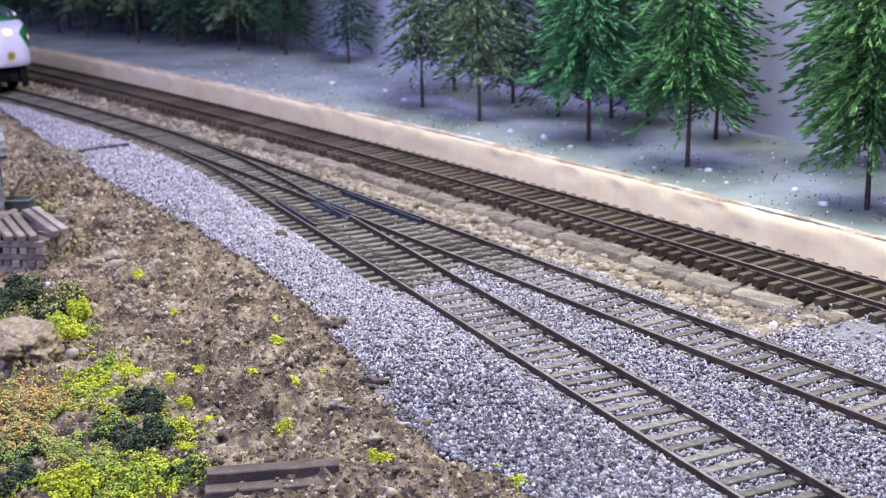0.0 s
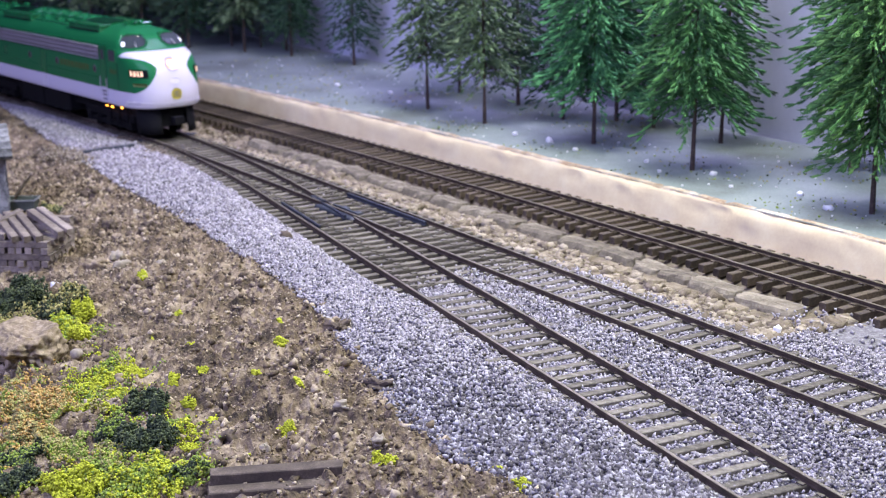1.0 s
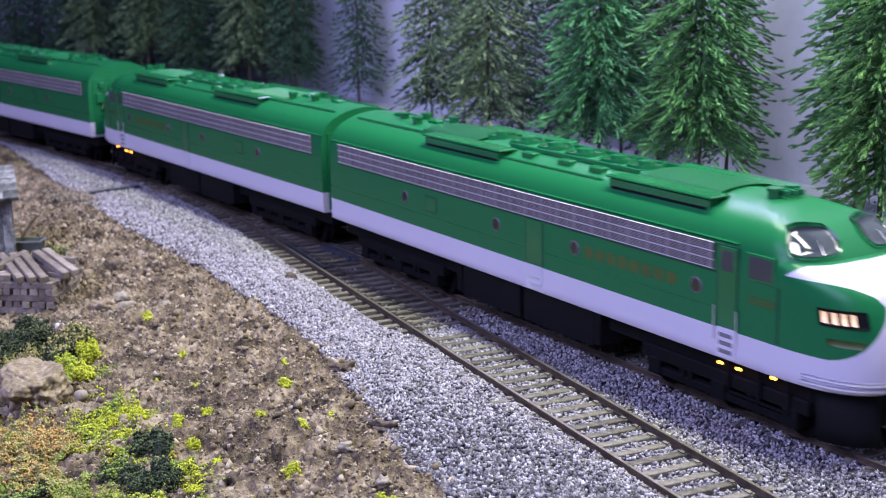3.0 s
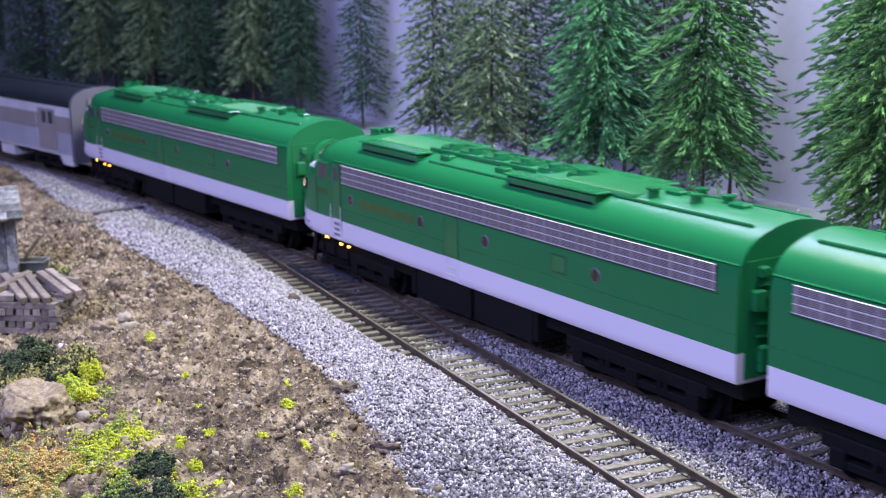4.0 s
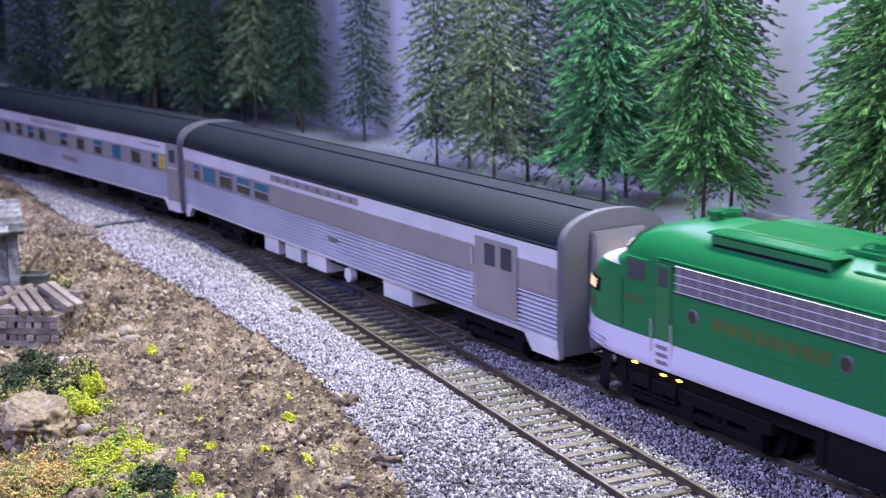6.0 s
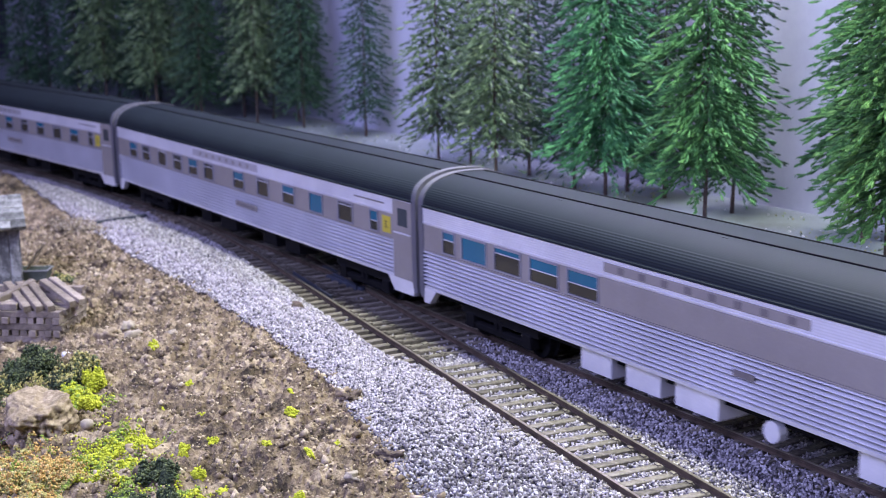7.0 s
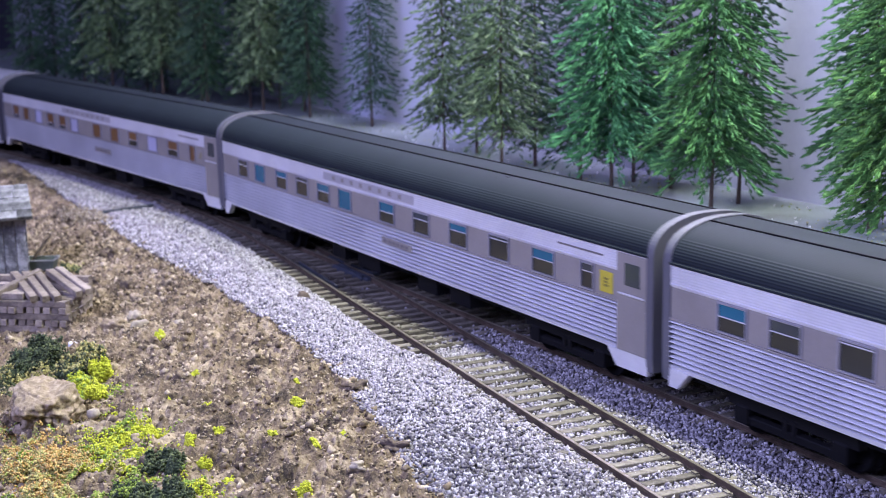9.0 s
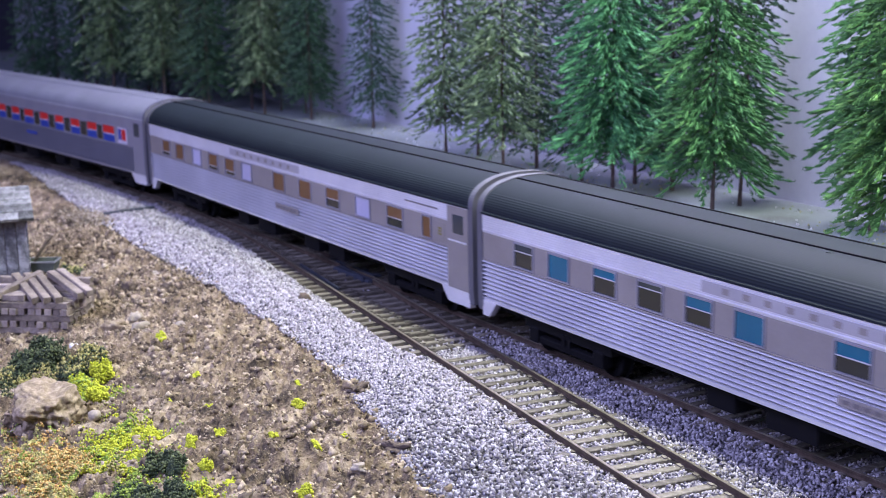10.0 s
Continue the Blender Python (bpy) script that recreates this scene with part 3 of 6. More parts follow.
def rock(name, s, n, rx, ry, rz, mat, label, seed, sub=3, sink=0.3, rough=0.35, category="rock", group=""):
    bm = bmesh.new()
    bmesh.ops.create_icosphere(bm, subdivisions=sub, radius=1.0)
    for v in bm.verts:
        p = v.co.copy()
        k = 1 + rough * nz(p.x * 1.6 + seed, p.y * 1.6, p.z * 1.6) + rough * 0.5 * nz(p.x * 4 + seed, p.y * 4, p.z * 4) + rough * 0.3 * nz(p.x * 9, p.y * 9 + seed, p.z * 9) + rough * 0.2 * nz(p.x * 19, p.y * 19 + seed, p.z * 19)
        flat = min(p.z, 0.72)
        v.co = Vector((p.x * rx * k, p.y * ry * k, flat * rz * k)) * 0.001
    me = bpy.data.meshes.new(name)
    bm.to_mesh(me)
    bm.free()
    me.materials.append(mat)
    me.shade_smooth()
    ob = new(name, me)
    x, y, z = W(s, n, ground_z(s, n) + rz * (0.72 - sink))
    ob.matrix_basis = pose(x, y, z, 0, 0, seed * 37 % 360)
    return tagged(ob, label, category, group)


SLAB = surface("cracked_plaster", [(0.2, (0.070, 0.058, 0.039)), (0.5, (0.165, 0.140, 0.098)), (0.8, (0.31, 0.27, 0.195))], 170, 0.95, fine=1300, bump=0.9, spread=0.2)


def plaster_block(s, n, long, wide, seed):
    """A broken plaster slab with a ragged outline and a worn upper edge."""
    rng = random.Random(seed)
    k = 18
    rim = []
    for j in range(k):
        a = 6.2832 * (j + 0.5) / k
        q = 1 / max(abs(math.cos(a)), abs(math.sin(a)))
        q *= rng.uniform(0.93, 1.03)
        rim.append((long / 2 * math.cos(a) * q, wide / 2 * math.sin(a) * q))
    v = []
    for sx, sy, z in ((1.0, 1.7, -5.0), (1.0, 1.55, -2.6), (0.99, 1.22, 0.2), (0.95, 1.0, 1.1), (0.55, 0.6, 1.25)):
        v += [(x * sx + rng.uniform(-0.25, 0.25), y * sy + rng.uniform(-0.45, 0.45) * (sy > 1), z + rng.uniform(-0.25, 0.25)) for x, y in rim]
    v.append((0, 0, 1.3))
    f = [(i * k + j, i * k + (j + 1) % k, (i + 1) * k + (j + 1) % k, (i + 1) * k + j) for i in range(4) for j in range(k)]
    f += [(4 * k + j, 4 * k + (j + 1) % k, 5 * k) for j in range(k)]
    ob = mk("plaster_block", v, f, SLAB)
    x, y, z = W(s, n, -4.6 + rng.uniform(-0.5, 0.25))
    slope = math.degrees(math.atan2(back_n(s + 5) - back_n(s - 5), 10))
    ob.matrix_basis = pose(x, y, z, rng.uniform(-4, 4), rng.uniform(-3, 3), math.degrees(math.atan2(UY, UX)) - slope + rng.uniform(-6, 6))
    return tagged(ob, "cracked grey-tan plaster block beside the back track", "rock", "plaster blocks beside the back track")


def make_rocks():
    rng = random.Random(23)
    s, i = 62.0, 0
    while s < 400:
        long = rng.uniform(11, 24)
        plaster_block(s + long / 2, back_n(s + long / 2) - 20.6 + rng.uniform(-0.7, 0.4), long, rng.uniform(6.0, 7.2), 300 + i)
        s += long + rng.uniform(0.0, 0.5)
        i += 1
    rock("boulder", 163, -140.5, 13.5, 9.0, 6.6, ROCK, "rough tan plaster boulder half buried in the bank", 3, 5, 0.25, 0.32)
    rock("pebble", 151, -131.5, 1.8, 1.6, 1.7, PALE, "rounded pale pebble beside the boulder", 1, 2, 0.2, 0.1, "pebble")
    rock("clod", 212, -41, 2.2, 1.9, 3.0, BROWN, "single brown clod on the ballast shoulder", 9, 3, 0.2, 0.3)
    rock("rock", 236, -99, 4.2, 2.6, 2.6, ROCK, "rough tan rock in the dirt", 5, 4, 0.25, 0.4, group="rocks on the bank")
    rock("rock", 224, -94, 3.4, 1.2, 1.8, PALE, "long pale rock sliver in the dirt", 6, 3, 0.2, 0.3, group="rocks on the bank")
    for i, (s, n, r) in enumerate(((236, -92, 2.4), (300, -78, 2.6), (272, -92, 2.8), (248, -76, 2.2), (215, -84, 1.9), (200, -98, 1.8), (228, -70, 1.8), (265, -70, 2.2), (290, -66, 1.9), (142, -84, 1.5), (133, -91, 1.2), (139, -89, 1.0), (70, -94, 1.7), (121, -70, 2.0), (152, -128, 1.5), (68, -123, 2.0), (60, -118, 1.3), (100, -110, 1.3), (128, -128, 2.4), (110, -131, 2.0), (45, -98, 1.6), (184, -101, 1.6), (258, -84, 2.2), (280, -80, 2.6), (190, -88, 1.5))):
        rock("rock", s, n, r * 0.95, r * 0.8, r * 0.8, (PALE, ROCK, ROCK, BROWN)[i % 4], ("pale stone lying in the dirt", "tan stone lying in the dirt", "tan stone lying in the dirt", "brown clod lying in the dirt")[i % 4], 11 + i, 3, 0.4, 0.75, group="rocks on the bank")
    # three dark brown lumps stand in for shaded hollows along the ballast edge
    rock("dark_clod", 83, -80.5, 4.0, 1.6, 1.8, BROWN, "dark lump standing for a shaded hollow at the ballast edge", 41, 4, 0.45, 0.9)
    rock("dark_clod", 74, -81.5, 3.6, 1.5, 1.8, BROWN, "dark lump standing for a shaded hollow at the ballast edge", 43, 4, 0.45, 0.9)
    rock("dark_clod", 118, -69, 3.0, 1.8, 2.0, BROWN, "dark lump standing for a shaded hollow at the ballast edge", 45, 4, 0.45, 0.9)
    rock("white_stone", 50, 24, 1.3, 1.2, 2.4, WHITE_CHIP, "upright white plaster chip beside the main track", 51, 3, 0.2, 0.3)
    rock("white_stone", 221, -117, 1.6, 1.1, 1.4, WHITE_CHIP, "white plaster chip beside the timber stack", 53, 2, 0.2, 0.3)


# ---- timber: stack, step, hut, barrow ----
OLDWOOD = surface("weathered_wood", [(0.2, (0.085, 0.068, 0.052)), (0.5, (0.19, 0.155, 0.12)), (0.8, (0.35, 0.295, 0.24))], 200, 0.9, fine=1800, bump=0.4, spread=0.35)
DARKWOOD = surface("dark_old_wood", [(0.2, (0.038, 0.028, 0.021)), (0.5, (0.105, 0.080, 0.058)), (0.8, (0.25, 0.20, 0.155))], 200, 0.85, fine=1800, bump=0.5, spread=0.2)
GREYWOOD = surface("grey_hut_boards", [(0.25, (0.028, 0.028, 0.034)), (0.5, (0.095, 0.095, 0.108)), (0.75, (0.28, 0.28, 0.31))], 260, 0.9, fine=1600, bump=0.5, spread=0.35)
SHINGLE = surface("grey_roof_slabs", [(0.25, (0.045, 0.046, 0.042)), (0.5, (0.135, 0.137, 0.13)), (0.75, (0.30, 0.30, 0.29))], 300, 0.95, fine=1500, bump=0.8, spread=0.3)
METAL = surface("dull_green_metal", [(0.2, (0.05, 0.065, 0.05)), (0.8, (0.15, 0.17, 0.14))], 200, 0.6, fine=1500, bump=0.2)


def beam_mesh(name, a, b, c, mat, seed=0):
    """A worn square timber, a x b x c mm, its middle at the origin's height."""
    v, f = [], []
    k = 7
    rng = random.Random(seed)
    for i in range(k):
        x = -a / 2 + a * i / (k - 1)
        for y, z in ((-b / 2, 0.12), (-b / 2 + 0.12, 0), (b / 2 - 0.12, 0), (b / 2, 0.12), (b / 2, c - 0.2), (b / 2 - 0.2, c), (-b / 2 + 0.2, c), (-b / 2, c - 0.2)):
            v.append((x + (rng.uniform(-0.25, 0.25) if i in (0, k - 1) else 0), y + rng.uniform(-0.05, 0.05), z + rng.uniform(-0.05, 0.05)))
    f = [(i * 8 + j, i * 8 + (j + 1) % 8, (i + 1) * 8 + (j + 1) % 8, (i + 1) * 8 + j) for i in range(k - 1) for j in range(8)]
    f += [tuple(range(8)), tuple(range((k - 1) * 8, k * 8))]
    me = bpy.data.meshes.new(name)
    me.from_pydata([(x * 0.001, y * 0.001, z * 0.001) for x, y, z in v], [], f)
    me.materials.append(mat)
    return me


def make_timber():
    stack = tagged(new("timber_stack"), "stack of weathered brown timbers, crosswise layers with loose ones on top", "timber stack")
    ox, oy, oz = W(264, -117.5, -9.6)
    turn = -8.0
    stack.matrix_basis = pose(ox, oy, oz, 0, 0, turn)
    long_, short = beam_mesh("timber", 34, 2.6, 2.1, OLDWOOD, 1), beam_mesh("timber", 22, 2.6, 2.1, OLDWOOD, 2)
    rng = random.Random(5)
    for layer in range(5):
        z = layer * 2.15
        if layer % 2:
            for j in range(11):
                ob = new("timber", short)
                ob.parent = stack
                ob.matrix_basis = pose((-15.2 + j * 3.05 + rng.uniform(-0.2, 0.2)) * 0.001, rng.uniform(-0.6, 0.6) * 0.001, z * 0.001, 0, 0, 90 + rng.uniform(-1.5, 1.5))
        else:
            for j in range(7):
                ob = new("timber", long_)
                ob.parent = stack
                ob.matrix_basis = pose(rng.uniform(-0.7, 0.7) * 0.001, (-9.3 + j * 3.1) * 0.001, z * 0.001, 0, 0, rng.uniform(-1.2, 1.2))
    for y, z in ((8.6, 10.75), (8.6, 12.85), (5.5, 10.75)):
        ob = new("timber", long_)
        ob.parent = stack
        ob.matrix_basis = pose(0, y * 0.001, z * 0.001)
    for x, y, a, z, tip in ((-4.8, -2.6, -116, 13.4, 12), (-1.8, -3.0, -48, 12.9, 12), (2.2, -2.6, -48, 12.9, 12), (6.2, -2.2, -48, 12.9, 12), (10.6, 1.6, -40, 13.2, 11), (12.4, 5.0, -40, 13.2, 11), (-11.5, -4.5, -4, 10.9, 0), (-10.0, -8.2, -2, 10.9, 0)):
        ob = new("timber", short)
        ob.parent = stack
        ob.matrix_basis = pose(x * 0.001, y * 0.001, z * 0.001, rng.uniform(-2, 2), tip, a)
    # timber step at the bank's foot
    step = tagged(new("timber_step"), "dark weathered timber step let into the bank", "timber step")
    x0, y0, z0 = W(45, -122, -7.2)
    x1, y1, z1 = W(39.5, -110, -5.8)
    ang = math.degrees(math.atan2(y1 - y0, x1 - x0))
    step.matrix_basis = pose(x0, y0, z0, 0, 0, ang)
    for i, (dx, dy, dz, a, b, c) in enumerate(((0, 0, 0, 27, 4.0, 4.4), (-1.2, -4.3, -1.6, 25, 4.0, 4.0), (-1.2, -8.6, -3.2, 25, 4.0, 4.0))):
        ob = new("beam", beam_mesh("beam", a, b, c, DARKWOOD, 20 + i))
        ob.parent = step
        ob.matrix_basis = pose(dx * 0.001, dy * 0.001, dz * 0.001)
    # hut
    hut = tagged(new("trackside_hut"), "weathered grey board hut with a rough slab roof", "hut")
    hx, hy, hz = W(322, -104.6, -8.5)
    hut.matrix_basis = pose(hx, hy, hz, 0, 0, 21)
    wide, deep, tall = 44.0, 30.0, 27.5
    v, f = box(-wide, -0.4, 0.4, deep, 0, tall)
    mk("wall_core", v, f, DARKWOOD, hut)
    boards = [beam_mesh("board", tall, w, 0.7, GREYWOOD, 40 + i) for i, w in enumerate((3.6, 4.2, 3.0))]
    x, i = -0.2, 0
    while x > -wide + 3:
        w = (3.6, 4.2, 3.0)[i % 3]
        ob = new("board", boards[i % 3])
        ob.parent = hut
        ob.matrix_basis = pose((x - w / 2) * 0.001, 0.3 * 0.001, tall / 2 * 0.001, 90, 90, 0)
        x -= w + 0.22
        i += 1
    y, i = 0.2, 0
    while y < deep - 3:
        w = (3.6, 4.2, 3.0)[i % 3]
        ob = new("board", boards[i % 3])
        ob.parent = hut
        ob.matrix_basis = pose(-0.3 * 0.001, (y + w / 2) * 0.001, tall / 2 * 0.001, 90, 90, 90)
        y += w + 0.22
        i += 1
    rows = 5
    for r in range(rows):
        x = 2.6
        while x > -wide - 2:
            w = random.uniform(4.5, 8.0)
            ob = new("roof_slab", beam_mesh("roof_slab", w, 5.2, 1.3, SHINGLE, 60 + r * 9 + int(-x)))
            ob.parent = hut
            d = r * 3.9
            ob.matrix_basis = pose((x - w / 2) * 0.001, (-3.0 + d * 0.9) * 0.001, (tall - 0.8 + d * 0.46 + 0.35 * (r % 2)) * 0.001, 27, random.uniform(-2, 2), random.uniform(-2, 2))
            x -= w + 0.1
    v, f = [], []
    v = [(2.4, -4, tall - 1.6), (-wide - 2, -4, tall - 1.6), (-wide - 2, 15, tall + 7.9), (2.4, 15, tall + 7.9), (2.4, deep + 3, tall - 1), (-wide - 2, deep + 3, tall - 1), (2.4, 15, tall + 6.6), (-wide - 2, 15, tall + 6.6), (2.4, -4, tall - 2.6), (-wide - 2, -4, tall - 2.6), (2.4, deep + 3, tall - 2), (-wide - 2, deep + 3, tall - 2)]
    f = [(0, 3, 2, 1), (3, 4, 5, 2), (8, 9, 7, 6), (6, 7, 11, 10), (0, 1, 9, 8), (4, 10, 11, 5), (0, 8, 6, 3), (3, 6, 10, 4), (1, 2, 7, 9), (2, 5, 11, 7)]
    mk("roof", v, f, SHINGLE, hut)
    # barrow beside the hut
    cart = tagged(new("hand_barrow"), "small green metal barrow with a leaning board beside the hut", "barrow")
    bx, by, bz = W(327, -98.5, -6.9)
    cart.matrix_basis = pose(bx, by, bz, 0, 0, 0)
    v = [(-5, -3, 2.0), (5, -3, 2.0), (5, 3, 2.0), (-5, 3, 2.0), (-6, -4, 6), (6, -4, 6), (6, 4, 6), (-6, 4, 6)]
    f = [(0, 3, 2, 1)] + [(i, (i + 1) % 4, 4 + (i + 1) % 4, 4 + i) for i in range(4)]
    tray = mk("tray", v, f, METAL, cart)
    tray.modifiers.new("thick", "SOLIDIFY").thickness = 0.0005
    v, f = [], []
    for a0, a1, b0, b1 in ((-6.3, 6.3, -4.3, -3.8), (-6.3, 6.3, 3.8, 4.3), (-6.3, -5.8, -4, 4), (5.8, 6.3, -4, 4)):
        box(a0, a1, b0, b1, 5.8, 6.3, v, f)
    mk("rim", v, f, SILVER_RIM, cart)
    v, f = box(-4.5, -3.8, -2, -1.3, 0, 2.2)
    mk("leg", v, f, METAL, cart)
    v, f = box(3.8, 4.5, -2, -1.3, 0, 2.2)
    mk("leg", v, f, METAL, cart)
    ob = new("board", beam_mesh("board", 17, 3.2, 0.8, DARKWOOD, 77))
    ob.parent = cart
    ob.matrix_basis = pose(-1.5 * 0.001, 4.5 * 0.001, 8.0 * 0.001, 8, -52, 8)
    # point-lever board, dark wood blackened for the shadow on it, and its plaster patch
    board = tagged(new("lever_board", beam_mesh("lever_board", 23, 2.6, 1.3, FROG_BLACK, 90)), "dark flat board beside the turnout's points", "board")
    px, py, pz = W(406, -38, -0.6)
    board.matrix_basis = pose(px, py, pz, 0, -2, math.degrees(math.atan2(NY, NX)) - 4)
    rng = random.Random(71)
    at, size = [], []
    for _ in range(3200):
        ds, dn = rng.gauss(0, 11), rng.gauss(0, 11)
        at.append(W(404 + ds - 0.4 * dn, -41 + dn, -1.3 + rng.uniform(-0.3, 0.4)))
        size.append(rng.uniform(0.35, 0.8) * 0.001)
    tagged(lumps_mesh("plaster_crumbs", RUBBLE, at, size, flat=0.5), "pale plaster crumbs spilled round the lever board", "plaster", kind="stuff")
    for i, (s, n) in enumerate(((436, -22), (430, -19), (441, -26))):
        rock("dark_clod", s, n, 3.2, 2.6, 1.8, DARKWOOD, "dark lump beside the points", 81 + i, 3, 0.2, 0.4)
    rock("dark_clod", 418, 20, 4.2, 2.2, 1.6, DARKWOOD, "dark lump beside the main track", 91, 3, 0.2, 0.4)


SILVER_RIM = surface("bare_metal_rim", [(0.2, (0.30, 0.32, 0.33)), (0.8, (0.48, 0.50, 0.52))], 300, 0.4, metal=0.6, fine=1500, bump=0.1)


# ---- trees ----
def foliage(name, lo, mid, hi):
    return surface(name, [(0.2, lo), (0.5, mid), (0.8, hi)], 90, 0.75, fine=900, bump=0.0, spread=0.30, island=True)


LEAF_BRIGHT = foliage("needles_bright_green", (0.010, 0.046, 0.011), (0.040, 0.150, 0.040), (0.135, 0.325, 0.095))
LEAF_BLUE = foliage("needles_blue_green", (0.010, 0.048, 0.018), (0.040, 0.175, 0.062), (0.125, 0.370, 0.140))
LEAF_YELLOW = foliage("needles_yellow_green", (0.010, 0.044, 0.008), (0.045, 0.145, 0.032), (0.158, 0.325, 0.080))
LEAF_OLIVE = foliage("needles_olive", (0.014, 0.030, 0.014), (0.062, 0.115, 0.046), (0.24, 0.325, 0.17))
LEAF_DARK = foliage("needles_dark_green", (0.006, 0.018, 0.009), (0.017, 0.058, 0.025), (0.046, 0.115, 0.055))
BARK = surface("bark", [(0.2, (0.022, 0.016, 0.013)), (0.5, (0.06, 0.042, 0.034)), (0.8, (0.13, 0.10, 0.085))], 300, 0.95, fine=2000, bump=0.8)


def crown_mesh(name, seed, height, radius, start, mat, rich=1.0):
    """A bottle-brush crown: whorls of drooping limbs with fingers of needles. Millimetres."""
    rng = random.Random(seed)
    verts, faces = [], []
    lv = Vector((0, 0, 1))
    h = start
    while h < height - 2:
        k = (h - start) / (height - start)
        reach = radius * (1 - k) ** 0.72 * (0.75 + 0.25 * min(1, k * 9))
        limbs = int(rng.uniform(10, 13) * (1 - 0.4 * k))
        a0 = rng.uniform(0, 6.28)
        for i in range(limbs):
            a = a0 + 6.2832 * i / limbs + rng.uniform(-0.3, 0.3)
            length = reach * rng.uniform(0.62, 1.16)
            hh = h + rng.uniform(-1.6, 1.6)
            sag = rng.uniform(0.28, 0.68) * (1 - 0.4 * k)
            out = Vector((math.cos(a), math.sin(a), 0))
            side = Vector((-math.sin(a), math.cos(a), 0))
            fingers = max(6, int(length / (1.6 if rich > 0.9 else 2.3 if rich > 0.3 else 3.0)))
            for j in range(fingers):
                q = 0.03 + 0.97 * (j + rng.random() * 0.6) / fingers
                root = out * (length * q * 0.88) + Vector((0, 0, hh - sag * length * q * (0.5 + 0.6 * q)))
                turn = (1 if j % 2 else -1) * rng.uniform(0.1, 0.7) * (1.1 - 0.7 * q)
                way = (out * math.cos(turn) + side * math.sin(turn) + Vector((0, 0, -0.42 - 0.12 * (1 - k) + 0.22 * q + rng.uniform(-0.35, 0.3)))).normalized()
                fl = (2.6 + 0.13 * length) * rng.uniform(0.7, 1.25) * (0.8 + 0.25 * q)
                c1 = way.cross(lv).normalized()
                c2 = c1.cross(way)
                tip = root + way * fl
                # spindle of massed needles
                b = len(verts)
                w = rng.uniform(0.42, 0.70)
                mid = root + way * (fl * 0.78)
                verts += [tuple(root)] + [tuple(mid + c1 * (w * math.cos(g)) + c2 * (w * math.sin(g))) for g in (0.4, 1.97, 3.54, 5.11)] + [tuple(tip)]
                for g in range(4):
                    faces += [(b, b + 1 + g, b + 1 + (g + 1) % 4), (b + 5, b + 1 + (g + 1) % 4, b + 1 + g)]
                nn = int((5 + fl * 0.95) * rich)
                for m in range(nn):
                    t = 0.15 + 0.85 * (m + 0.5) / nn
                    ph = m * 2.4 + rng.uniform(-0.4, 0.4)
                    p = root + way * (fl * t)
                    rad = c1 * math.cos(ph) + c2 * math.sin(ph)
                    end = p + rad * rng.uniform(0.6, 1.15) + way * rng.uniform(0.3, 1.0)
                    wv = way.cross(rad) * 0.20 + way * 0.18
                    b = len(verts)
                    verts += [tuple(p - wv), tuple(p + wv), tuple(end)]
                    faces.append((b, b + 1, b + 2))
        h += 2.9 + 1.1 * k
    me = bpy.data.meshes.new(name)
    me.from_pydata((np.array(verts) * 0.001).tolist(), [], faces)
    me.materials.append(mat)
    return me


def trunk_mesh(name, seed, height, radius, twigs=0):
    rng = random.Random(seed)
    v, f = [], []
    k, m = 9, 7
    for i in range(k):
        t = i / (k - 1)
        r = 0.72 * (1 - 0.75 * t) * (1.4 if i == 0 else 1)
        dx, dy = rng.uniform(-0.3, 0.3), rng.uniform(-0.3, 0.3)
        v += [(dx + r * math.cos(6.2832 * j / m), dy + r * math.sin(6.2832 * j / m), -0.5 + height * 0.97 * t) for j in range(m)]
    f = [(i * m + j, i * m + (j + 1) % m, (i + 1) * m + (j + 1) % m, (i + 1) * m + j) for i in range(k - 1) for j in range(m)]
    for _ in range(twigs + 26):
        h = rng.uniform(18, 30) if _ < twigs else rng.uniform(20, height * 0.8)
        a = rng.uniform(0, 6.2832)
        ln = radius * rng.uniform(0.35, 0.85)
        drop = rng.uniform(0.15, 0.6)
        p = Vector((0, 0, h))
        q = Vector((math.cos(a) * ln, math.sin(a) * ln, h - drop * ln))
        sidev = (q - p).cross(Vector((0, 0, 1))).normalized() * 0.3
        b = len(v)
        v += [tuple(p + sidev), tuple(p - sidev), tuple(p + Vector((0, 0, 0.5))), tuple(q)]
        f += [(b, b + 1, b + 3), (b + 1, b + 2, b + 3), (b + 2, b, b + 3)]
    me = bpy.data.meshes.new(name)
    me.from_pydata([(x * 0.001, y * 0.001, z * 0.001) for x, y, z in v], [], f)
    me.materials.append(BARK)
    me.shade_smooth()
    return me


